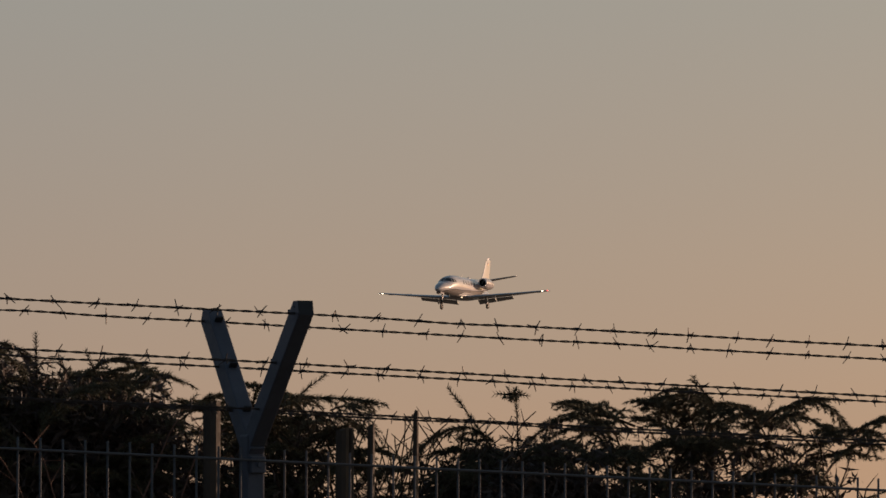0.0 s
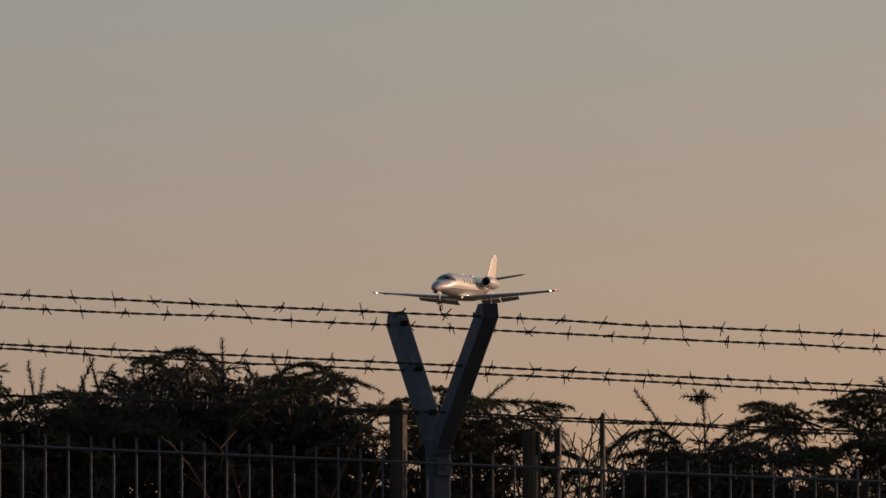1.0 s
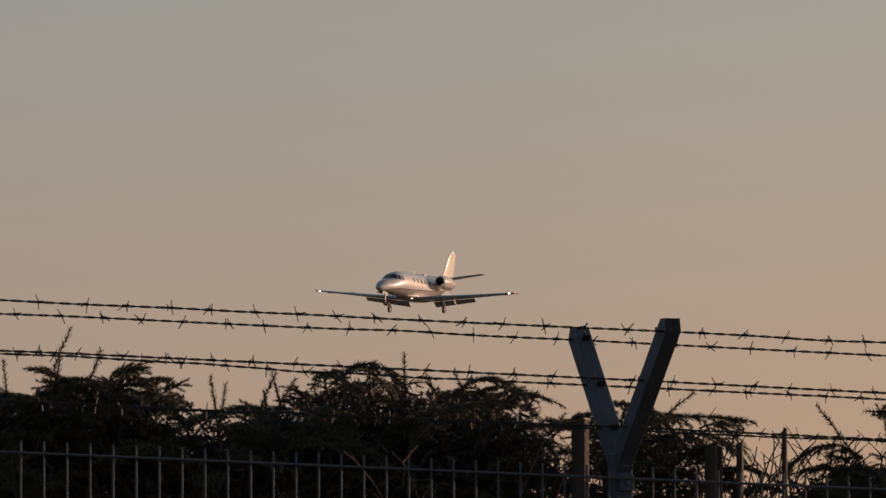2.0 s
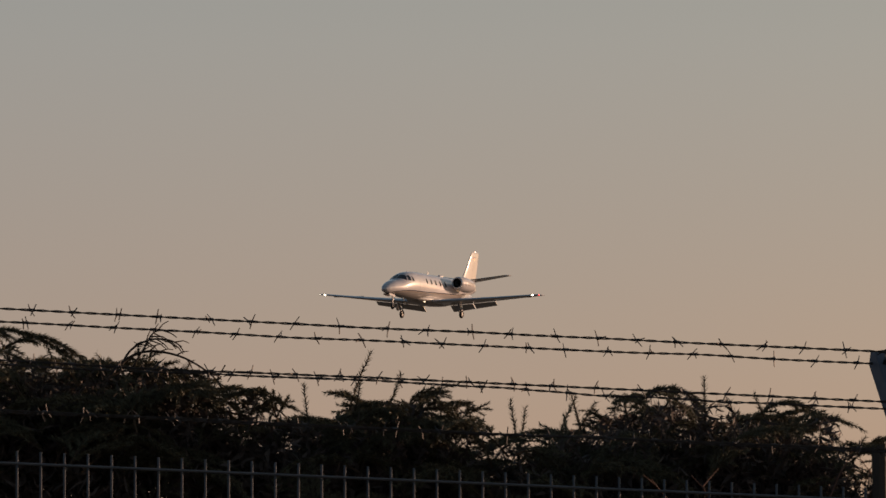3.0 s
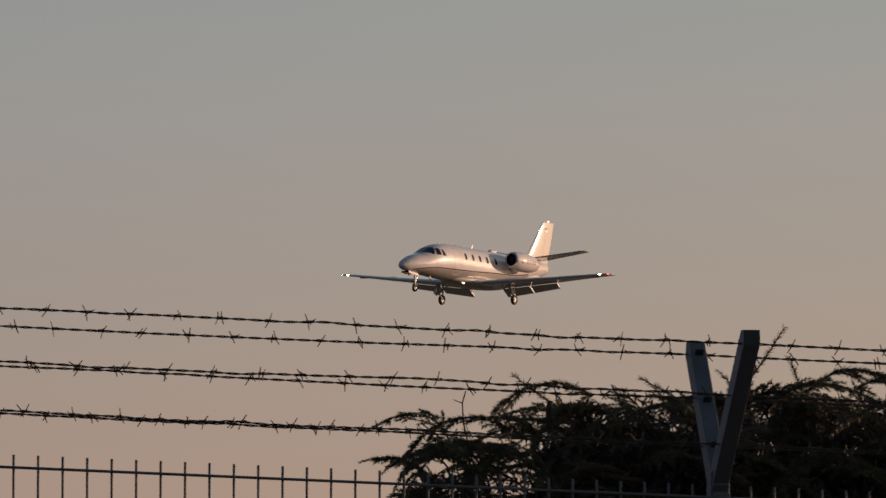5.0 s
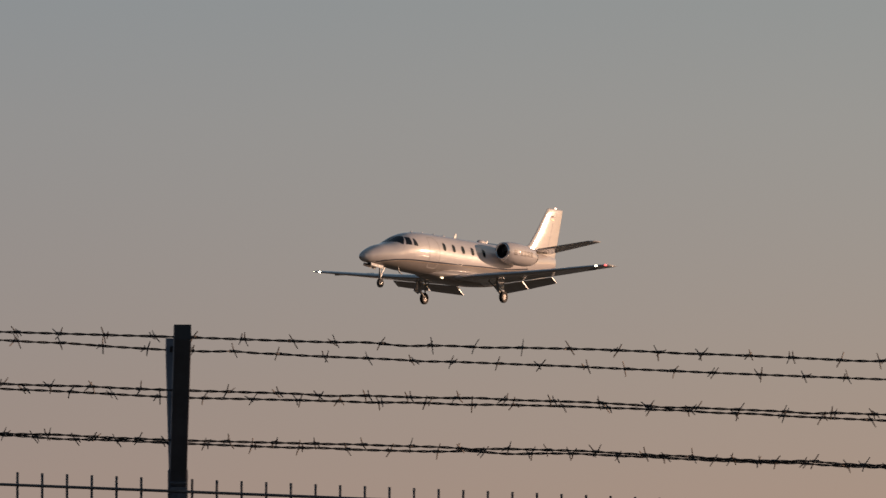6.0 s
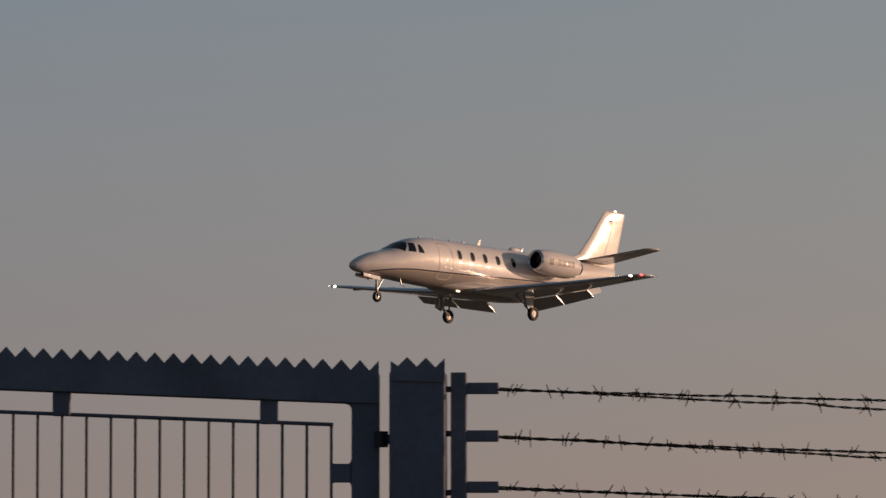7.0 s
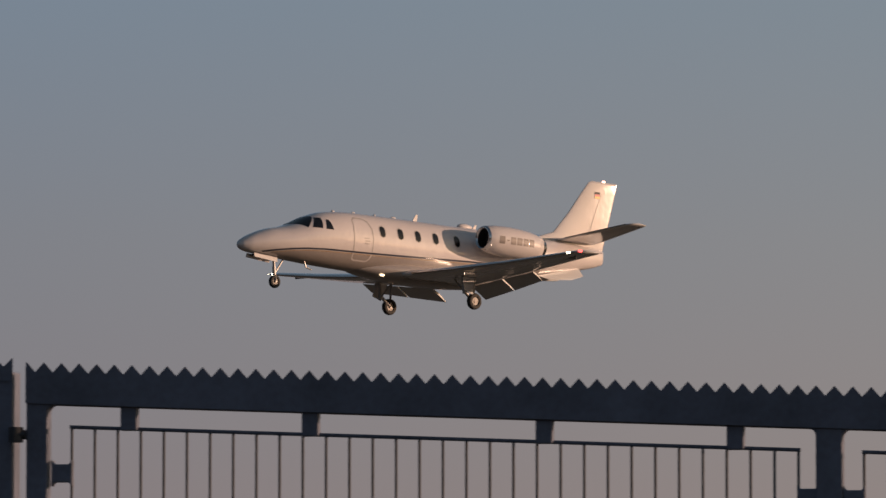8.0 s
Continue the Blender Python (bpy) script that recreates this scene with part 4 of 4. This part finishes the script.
def twig_prism(p, q, r0, r1):
    """A three-sided stem: six triangles."""
    d = (q - p) / max(1e-6, np.linalg.norm(q - p))
    a_ = np.cross(d, (0.3, 0.2, 0.93))
    a_ /= np.linalg.norm(a_)
    b_ = np.cross(d, a_)
    ring = [a_ * math.cos(t) + b_ * math.sin(t) for t in (0, 2.09, 4.19)]
    tris = []
    for k in range(3):
        u, v = ring[k], ring[(k + 1) % 3]
        tris += [(p + u * r0, p + v * r0, q + u * r1), (p + v * r0, q + v * r1, q + u * r1)]
    return np.array(tris)


def weeping_twig(rng, need, wood, p, d, length, sag, thick=0.0016, count=4):
    """A needled twig in three joints that bends towards the ground."""
    for seg in range(3):
        d = d / np.linalg.norm(d)
        q = p + d * length / 3
        wood.append(twig_prism(p, q, thick * (1 - 0.2 * seg), thick * (0.8 - 0.2 * seg)))
        need.append(needle_twig(rng, p, d, length / 3 * 1.05, count=count, size=0.0150 - 0.001 * seg))
        p, d = q, d + np.array((0.0, 0.0, -sag))
    return p


def bough(seed, length, rise, droop, pairs):
    """A spruce bough along +x that lifts and then arches over, with side twigs that hang from it; its highest point lies at the origin."""
    rng = np.random.default_rng(seed)
    need, wood, spine = [], [], []
    n = pairs + 2
    for k in range(n + 1):
        u = k / n
        spine.append(np.array((length * u, 0.02 * length * math.sin(u * 5 + seed), length * (rise * u - droop * u ** 2.3))))
    top = max(spine, key=lambda v: v[2])
    spine = [v - top for v in spine]
    for k, (a_, b_) in enumerate(zip(spine, spine[1:])):
        wood.append(twig_prism(a_, b_, 0.0042 * (1 - 0.6 * k / n), 0.0042 * (1 - 0.6 * (k + 1) / n)))
        if k > 1:
            need.append(needle_twig(rng, a_, b_ - a_, np.linalg.norm(b_ - a_), count=5))
    for k in range(1, n):
        u = k / n
        along = spine[k + 1] - spine[k]
        along = along / np.linalg.norm(along)
        for s in (-1, 1):
            if rng.random() < 0.10:
                continue
            ln = length * (0.36 * (1 - u) + 0.14) * rng.uniform(0.7, 1.2)
            d = along * rng.uniform(0.55, 0.85) + np.array((0, s * rng.uniform(0.45, 0.85), rng.uniform(-0.15, 0.2)))
            p = spine[k] + along * rng.uniform(0, 0.5) * length / n
            weeping_twig(rng, need, wood, p, d, ln, rng.uniform(0.10, 0.34))
            if ln > 0.06:
                d = d / np.linalg.norm(d)
                for v in (-1, 1):
                    e_ = d * 0.75 + np.cross(d, (0, 0, 1)) * 0.55 * v + np.array((0, 0, rng.uniform(-0.3, 0.05)))
                    weeping_twig(rng, need, wood, p + d * ln * rng.uniform(0.25, 0.5), e_, ln * rng.uniform(0.32, 0.5), 0.2, 0.0011)
    weeping_twig(rng, need, wood, spine[-1], spine[-1] - spine[-2], 0.05, 0.15)
    return np.concatenate(need), np.concatenate(wood)


def shoot(seed, length, whorl=True):
    """An upright leader with needles that stand off it, and a few side shoots; it grows along +z."""
    rng = np.random.default_rng(seed)
    need, wood = [], []
    p, d = np.zeros(3), np.array((0.0, 0.0, 1.0))
    for k in range(5):
        d = d + rng.normal(size=3) * 0.05
        d /= np.linalg.norm(d)
        q = p + d * length / 5
        wood.append(twig_prism(p, q, 0.0040 - 0.0006 * k, 0.0034 - 0.0006 * k))
        need.append(needle_twig(rng, p, d, length / 5, 0.0036, 0.0150, 4, 0.95, 0.0014))
        p = q
    if whorl:
        for k in range(4):
            an = rng.uniform(0, 6.28)
            d2 = np.array((math.cos(an), math.sin(an) * 0.6, 0.25))
            up = 0.12 if k < 3 else 0.45
            ln = length * (0.36 if k < 3 else 0.15)
            weeping_twig(rng, need, wood, np.array((0, 0, length * up)), d2, ln, 0.12)
    return np.concatenate(need), np.concatenate(wood)


BOUGHS = [bough(s, 0.22 + 0.045 * (s % 4), 0.40 + 0.22 * (s % 3), 0.40 + 0.18 * (s % 5), 5 + s % 3) for s in range(14)]


def tri_object(name, tris, mat, parent, label="", kind=""):
    n = len(tris)
    me = bpy.data.meshes.new(name)
    me.vertices.add(n * 3)
    me.vertices.foreach_set("co", tris.reshape(-1).astype(np.float32))
    me.loops.add(n * 3)
    me.loops.foreach_set("vertex_index", np.arange(n * 3, dtype=np.int32))
    me.polygons.add(n)
    me.polygons.foreach_set("loop_start", np.arange(0, n * 3, 3, dtype=np.int32))
    me.materials.append(mat)
    me.update(calc_edges=True)
    me.validate()
    ob = place(name, me, parent, label)
    if kind:
        tagged(ob, kind=kind)
    return ob


def turned(tris, m):
    r = np.array(m.to_3x3())
    return tris @ r.T + np.array(m.translation)


# leaders that stand out over the crest: foot and tip along the fence and over the eye
LEADERS = [(6.41, 0.30, 6.31, 0.426), (6.48, 0.30, 6.47, 0.413), (5.22, 0.44, 5.22, 0.533), (4.86, 0.39, 4.91, 0.487), (4.74, 0.37, 4.75, 0.463),
           (4.31, 0.46, 4.36, 0.602), (4.40, 0.46, 4.43, 0.542), (4.21, 0.42, 4.19, 0.508), (4.52, 0.42, 4.51, 0.483), (4.74, 0.40, 4.73, 0.476),
           (4.84, 0.41, 4.89, 0.488), (3.22, 0.65, 3.31, 0.725), (3.36, 0.57, 3.33, 0.674), (3.05, 0.59, 2.95, 0.624), (2.75, 0.56, 2.63, 0.612),
           (6.91, 0.35, 6.90, 0.408), (7.13, 0.34, 7.16, 0.399), (5.86, 0.39, 5.97, 0.454)]


# long boughs that arch out over the crest: points along the fence and over the eye
ARCHES = [[(3.33, 0.58), (3.40, 0.628), (3.46, 0.636), (3.54, 0.615), (3.61, 0.575)], [(3.45, 0.59), (3.53, 0.620), (3.60, 0.598), (3.66, 0.555)],
          [(5.80, 0.35), (5.90, 0.382), (5.99, 0.383), (6.07, 0.376)], [(5.82, 0.32), (5.92, 0.343), (6.00, 0.335), (6.05, 0.308)], [(5.80, 0.27), (5.90, 0.288), (6.00, 0.27), (6.04, 0.245)],
          [(2.82, 0.57), (2.74, 0.600), (2.66, 0.585), (2.60, 0.55)], [(2.66, 0.47), (2.56, 0.515), (2.46, 0.505), (2.39, 0.45)], [(2.62, 0.43), (2.52, 0.462), (2.43, 0.44), (2.37, 0.39)],
          [(5.02, 0.46), (5.08, 0.505), (5.14, 0.500), (5.19, 0.465)], [(5.32, 0.43), (5.38, 0.468), (5.44, 0.470), (5.50, 0.44)], [(6.80, 0.36), (6.86, 0.410), (6.93, 0.415), (6.99, 0.385)],
          [(7.20, 0.36), (7.26, 0.390), (7.32, 0.372), (7.36, 0.335)], [(6.40, 0.28), (6.33, 0.315), (6.26, 0.300), (6.20, 0.262)]]


def arched_bough(points, seed):
    """A long needled bough through points, with short twigs that hang from it on both sides."""
    rng = np.random.default_rng(seed)
    need, wood = [], []
    ctrl = [np.array((x, HEDGE_Y - 0.05, EYE + z)) for x, z in points]
    line = []
    for i in range(len(ctrl) - 1):
        a_, b_, c_, d_ = ctrl[max(0, i - 1)], ctrl[i], ctrl[i + 1], ctrl[min(len(ctrl) - 1, i + 2)]
        line += [0.5 * (2 * b_ + (c_ - a_) * u + (2 * a_ - 5 * b_ + 4 * c_ - d_) * u * u + (3 * b_ - a_ - 3 * c_ + d_) * u ** 3) for u in (0, 0.25, 0.5, 0.75)]
    line.append(ctrl[-1])
    for k, (p, q) in enumerate(zip(line, line[1:])):
        d = q - p
        wood.append(twig_prism(p, q, 0.0036 * (1 - 0.6 * k / len(line)), 0.0034 * (1 - 0.6 * k / len(line))))
        need.append(needle_twig(rng, p, d, np.linalg.norm(d), count=5, size=0.0165))
        if k % 2 == 0 or k > len(line) - 4:
            d = d / np.linalg.norm(d)
            for v in (-1, 1):
                e_ = d * 0.9 + np.array((0, v * rng.uniform(0.4, 0.9), rng.uniform(-0.35, 0.15)))
                weeping_twig(rng, need, wood, p, e_, rng.uniform(0.035, 0.075), 0.22)
    return np.concatenate(need), np.concatenate(wood)


def tube(bm, pts, r0, r1, sides=6):
    n = len(pts)
    rings = []
    for i, p in enumerate(pts):
        d = (Vector(pts[min(n - 1, i + 1)]) - Vector(pts[max(0, i - 1)])).normalized()
        a_ = d.cross(Vector((0.31, 0.9, 0.2))).normalized()
        b_ = d.cross(a_)
        r = r0 + (r1 - r0) * i / (n - 1)
        rings.append([Vector(p) + (a_ * math.cos(t) + b_ * math.sin(t)) * r for t in (2 * math.pi * k / sides for k in range(sides))])
    loft(bm, rings)


def spruce(x0, x1, seed, density, label, spray=False, heart=1.0):
    """One bush of the hedge, which fills the stretch x0 to x1 under the crest."""
    rng = np.random.default_rng(seed)
    xc = (x0 + x1) / 2
    base = ground_z(xc, HEDGE_Y) - 0.04
    t = thing("spruce", pose(xc, HEDGE_Y, base), label, "spruce tree", "spruces of the hedge")
    o = np.array((xc, HEDGE_Y, base))
    need, wood, dark = [], [], []
    width = x1 - x0
    # boughs that arch out from the trunk and make the outline
    for k in range(int(78 * width / 0.6 * density)):
        x = rng.uniform(x0, x1)
        z = crest(x) + rng.uniform(-0.068, -0.010) - (0.34 if spray else 0.26) * rng.random() ** 1.5
        out = 0 if x + rng.normal() * width * 0.22 > xc else 180
        turn = out + rng.choice((rng.uniform(-45, 45), rng.uniform(-110, 110)))
        if spray:
            turn = rng.uniform(120, 240)
        m = pose(x, HEDGE_Y + rng.uniform(-0.42, 0.35), z, rng.uniform(-22, 22), rng.uniform(-45, 8), turn) @ Matrix.Scale(rng.uniform(0.55, 0.95), 4)
        n_, w_ = BOUGHS[rng.integers(len(BOUGHS))]
        need.append(turned(n_, m))
        wood.append(turned(w_, m))
    # lower boughs down to the ground
    for k in range(int(9 * width / 0.6 * density * heart)):
        x, z = rng.uniform(x0, x1), rng.uniform(base + 0.3, EYE + 0.1)
        m = pose(x, HEDGE_Y + rng.uniform(-0.45, 0.4), z, rng.uniform(-30, 30), rng.uniform(0, 30), rng.uniform(0, 360)) @ Matrix.Scale(1.25, 4)
        n_, w_ = BOUGHS[rng.integers(len(BOUGHS))]
        need.append(turned(n_, m)[::3])
        wood.append(turned(w_, m))
    for xa, za, xb, zb in LEADERS:
        if x0 <= xa < x1:
            a_, b_ = Vector((xa, HEDGE_Y, EYE + za - 0.03)), Vector((xb, HEDGE_Y, EYE + zb))
            a_ = a_ - (b_ - a_).normalized() * 0.09
            n_, w_ = shoot(int(xa * 100), (b_ - a_).length)
            m = Matrix.Translation(a_) @ (b_ - a_).to_track_quat('Z', 'Y').to_matrix().to_4x4()
            need.append(turned(n_, m))
            wood.append(turned(w_, m))
            if xa == 6.48:
                # a whorl of short shoots at the tip
                for an in (0, 75, 180, 250):
                    n_, w_ = shoot(900 + an, 0.045)
                    m = Matrix.Translation(b_ - Vector((0, 0, 0.012))) @ pose(0, 0, 0, 0, 96, an)
                    need.append(turned(n_, m))
                    wood.append(turned(w_, m))
    for k, points in enumerate(ARCHES):
        if x0 <= points[0][0] < x1:
            n_, w_ = arched_bough(points, 300 + k)
            need.append(n_)
            wood.append(w_)
    # young shoots that stand up out of the crest
    for k in range(int(4 * width / 0.6 * min(1.0, density))):
        x = rng.uniform(x0, x1)
        n_, w_ = shoot(700 + k + 10 * seed, rng.uniform(0.05, 0.10), rng.random() < 0.4)
        m = pose(x, HEDGE_Y + rng.uniform(-0.25, 0.2), crest(x) - rng.uniform(0.035, 0.075), rng.uniform(-20, 20), rng.uniform(-48, 48), rng.uniform(-30, 30))
        need.append(turned(n_, m))
        wood.append(turned(w_, m))
    # dead inner twigs and needles that close the bush
    n = int(20000 * width / 0.6 * density * heart)
    x = rng.uniform(x0, x1, n)
    lim = np.array([crest(v) - 0.035 * math.sin(v * 47 + seed) - 0.02 * math.sin(v * 113) for v in x]) - (0.18 if spray else 0.085 + 0.12 * (1 - heart))
    c = np.stack([x, HEDGE_Y + rng.uniform(-0.38, 0.35, n), lim - (lim - base - 0.1) * rng.random(n) ** 1.9], 1)
    u = rng.normal(size=(n, 3)) * 0.011
    v = rng.normal(size=(n, 3)) * 0.004
    dark.append(np.stack([c - u, c + u, c + v], 1))
    # the closed heart of the bush, well under the crest
    n = int(22000 * width / 0.6 * min(1.0, density) * heart ** 2)
    x = rng.uniform(x0 + 0.03, x1 - 0.03, n)
    lim = np.array([crest(v) for v in x]) - (0.28 if spray else 0.145 + 0.20 * (1 - heart))
    c = np.stack([x, HEDGE_Y + rng.uniform(-0.30, 0.30, n), lim - (lim - base - 0.1) * rng.random(n) ** 1.7], 1)
    u = np.clip(rng.normal(size=(n, 3)), -1.4, 1.4) * 0.020
    v = np.clip(rng.normal(size=(n, 3)), -1.4, 1.4) * 0.011
    dark.append(np.stack([c - u, c + u, c + v], 1))
    tri_object("needles", np.concatenate(need) - o, M_NEEDLE, t, kind="stuff")
    tri_object("twig_wood", np.concatenate(wood) - o, M_TWIG, t, kind="stuff")
    tri_object("inner_foliage", np.concatenate(dark) - o, M_INNER, t, kind="stuff")
    bm = bmesh.new()
    h = crest(xc) - base - 0.12
    tube(bm, [(0, 0, 0), (0.01, 0.01, h * 0.3), (-0.015, 0.0, h * 0.6), (0.01, -0.01, h * 0.85), (0, 0, h)], 0.05, 0.012, 8)
    trunk = part("trunk", bm, M_BARK, t, smooth=True)
    for k in range(12):
        an, z = rng.uniform(0, 6.28), h * rng.uniform(0.35, 0.95)
        ln = rng.uniform(0.25, 0.55) * min(1.0, width / 0.6)
        bm = bmesh.new()
        tube(bm, [(0, 0, z), (ln * 0.5 * math.cos(an), ln * 0.5 * math.sin(an), z + 0.05), (ln * math.cos(an), ln * math.sin(an), z + rng.uniform(-0.12, 0.08))], 0.014, 0.004, 6)
        part("bough", bm, M_BARK, trunk, smooth=True)


for k_, (xa_, xb_, dn_) in enumerate(((2.36, 2.70, 0.8), (2.70, 3.26, 1.15), (3.26, 3.90, 1.25), (3.90, 4.45, 1.15), (4.45, 4.95, 1.15), (4.95, 5.50, 1.2), (5.50, 5.98, 1.0),
                                      (6.26, 6.69, 0.9), (6.73, 7.28, 0.72), (7.40, 8.20, 0.35))):
    spruce(xa_, xb_, 40 + k_, dn_, "dark green spruce bush with drooping branches behind the fence", k_ == 0, 0.5 if k_ in (6, 8) else 1.0)


def dead_branch(points, r0, r1, twigs, seed):
    """A bare dry limb of the hedge through points along the fence and over the eye, with short bare twigs."""
    rng = np.random.default_rng(seed)
    near = (HEDGE_Y - 0.34) / HEDGE_Y      # the limb stands before the middle of the hedge
    pts = [Vector((x * near, HEDGE_Y - 0.34, EYE + z * near)) for x, z in points]
    t = thing("dead_branch", pose(*pts[0]), "bare dry spruce branch sticking out of the hedge", "branch", "dead branches of the hedge")
    fine = [(Vector(pts[max(0, i - 1)]), pts[i], pts[i + 1], pts[min(len(pts) - 1, i + 2)]) for i in range(len(pts) - 1)]
    line = []
    for a_, b_, c_, d_ in fine:
        for k in range(6):
            u = k / 6
            line.append(0.5 * (2 * b_ + (c_ - a_) * u + (2 * a_ - 5 * b_ + 4 * c_ - d_) * u * u + (3 * b_ - a_ - 3 * c_ + d_) * u ** 3) - pts[0])
    line.append(pts[-1] - pts[0])
    bm = bmesh.new()
    tube(bm, line, r0, r1, 6)
    limb = part("limb", bm, M_BARK, t, smooth=True)
    for k in range(twigs):
        i = int(len(line) * (0.25 + 0.7 * k / max(1, twigs)))
        p = line[i]
        ahead = (line[min(len(line) - 1, i + 1)] - line[i - 1]).normalized()
        d = ahead * 0.8 + Vector((rng.uniform(-0.3, 0.3), rng.uniform(-0.4, 0.4), rng.choice((-1, 1)) * rng.uniform(0.25, 0.7)))
        ln = rng.uniform(0.022, 0.050)
        bm = bmesh.new()
        q = p + d.normalized() * ln * 0.6
        tube(bm, [p, q, q + (d + Vector((0, 0, -0.4))).normalized() * ln * 0.4], 0.0018, 0.0009, 4)
        part("twig", bm, M_TWIG, limb)


dead_branch([(2.727, 0.56), (2.722, 0.525), (2.742, 0.452), (2.775, 0.412), (2.84, 0.388), (2.95, 0.37)], 0.006, 0.008, 0, 1)
dead_branch([(3.74, 0.52), (3.77, 0.585), (3.82, 0.615), (3.87, 0.615), (3.90, 0.600)], 0.0032, 0.0014, 11, 2)
dead_branch([(3.70, 0.50), (3.76, 0.565), (3.82, 0.588), (3.90, 0.575), (3.97, 0.535), (4.01, 0.49)], 0.0040, 0.0016, 9, 3)
dead_branch([(3.78, 0.55), (3.81, 0.60), (3.83, 0.632), (3.86, 0.640)], 0.0026, 0.0012, 7, 4)


def stake(x, w, above, lean):
    base = ground_z(x, 15.7) - 0.1
    z = EYE + above - base
    bm = bmesh.new()
    rnd = random.Random(int(x * 100))
    rings = []
    for k in range(7):
        u = k / 6
        rings.append([(w / 2 * math.cos(a_) * (1 + 0.08 * rnd.uniform(-1, 1)) + lean * u, w / 2 * math.sin(a_), z * u + (rnd.uniform(-0.012, 0.012) if k == 6 else 0)) for a_ in (2 * math.pi * j / 9 for j in range(9))])
    loft(bm, rings)
    ob = place("wooden_stake", bm_mesh("wooden_stake", bm, M_STAKE))
    ob.matrix_basis = pose(x, 15.7, base)
    tagged(ob, "weathered brown wooden stake standing behind the fence", "stake", "stakes behind the fence")


for x_, w_, h_, l_ in ((5.430, 0.041, 0.353, 0.0), (5.755, 0.033, 0.291, 0.004), (5.822, 0.018, 0.303, 0.010), (5.945, 0.014, 0.333, 0.0), (5.80, 0.013, 0.30, -0.02)):
    stake(x_, w_, h_, l_)


def bramble(x, y, seed, count, spread, above, label, mat=M_TWIG):
    """Bare arching stems that cross one another."""
    rng = np.random.default_rng(seed)
    base = ground_z(x, y) - 0.04
    t = thing("bramble", pose(x, y, base), label, "shrub", "brambles along the hedge")
    h = EYE + above - base
    for k in range(count):
        x0, an = rng.uniform(-spread, spread), rng.uniform(-1, 1)
        top = h - rng.uniform(0.0, 0.13)
        pts = []
        bend = rng.uniform(0.05, 0.28) * (1 if an > 0 else -1)
        kx, kp = rng.uniform(0.012, 0.03), rng.uniform(0, 6)
        for j in range(24):
            u = j / 23
            pts.append((x0 + bend * u ** 3 + kx * math.sin(u * 13 + kp) + 0.4 * kx * math.sin(u * 29 + k), rng.uniform(-0.004, 0.004) + 0.1 * an * u, top * (u * 1.16 - 0.16 * u ** 6)))
        bm = bmesh.new()
        tube(bm, pts, 0.0045, 0.0016, 5)
        for j in range(14, 23):
            if rng.random() < 0.55:
                p = Vector(pts[j])
                q = p + Vector((rng.uniform(-0.07, 0.07), rng.uniform(-0.03, 0.03), rng.uniform(0.0, 0.07)))
                rod(bm, p, q, 0.0016, 0.0008, 4)
        part("stem", bm, mat, t)


bramble(6.12, 16.3, 5, 30, 0.20, 0.365, "tangle of bare brown bramble stems")
bramble(5.99, 16.1, 6, 26, 0.14, 0.365, "tangle of bare brown bramble stems")
bramble(2.58, 16.2, 7, 4, 0.08, 0.60, "few thin bare stems beside the spruces")
bramble(6.86, 16.0, 8, 5, 0.12, 0.30, "few thin bare stems beside the spruces")
bramble(5.14, 15.75, 9, 4, 0.09, 0.36, "dry reddish brown stems in front of the spruces", M_REDTWIG)
bramble(3.80, 16.2, 11, 6, 0.10, 0.57, "dry arching bare stems among the spruces")
bramble(7.27, 16.2, 12, 6, 0.04, 0.31, "few thin bare stems beside the spruces")


def motions():
    # the jet sinks along a straight line towards the runway: seconds, nose x, y, height over the eye, pitch, roll
    rows = [(0.0, 232.82, 608.33, 24.24, 1.38, -0.4), (1.0, 196.66, 560.09, 22.90, 1.57, 0.3), (2.0, 160.66, 512.03, 21.84, 1.77, 1.6), (2.5, 142.71, 488.03, 21.40, 1.87, 2.1),
            (3.0, 124.79, 464.05, 21.01, 1.98, 1.1), (3.5, 106.91, 440.07, 20.66, 2.08, 1.5), (4.0, 89.05, 416.07, 20.33, 2.20, 2.6), (4.5, 71.21, 392.06, 20.03, 2.31, 2.4),
            (5.0, 53.40, 368.02, 19.74, 2.43, 1.3), (6.0, 17.85, 319.81, 19.16, 2.67, 0.9), (6.5, 0.10, 295.62, 18.86, 2.80, 0.7), (7.0, -17.64, 271.36, 18.54, 2.93, 1.0),
            (7.5, -35.36, 247.02, 18.18, 3.06, 0.7), (8.0, -53.06, 222.59, 17.79, 3.19, 0.7)]
    walk(jet, [(t, pose(x, y, EYE + z, r, p, 50.5)) for t, x, y, z, p, r in rows])


motions()
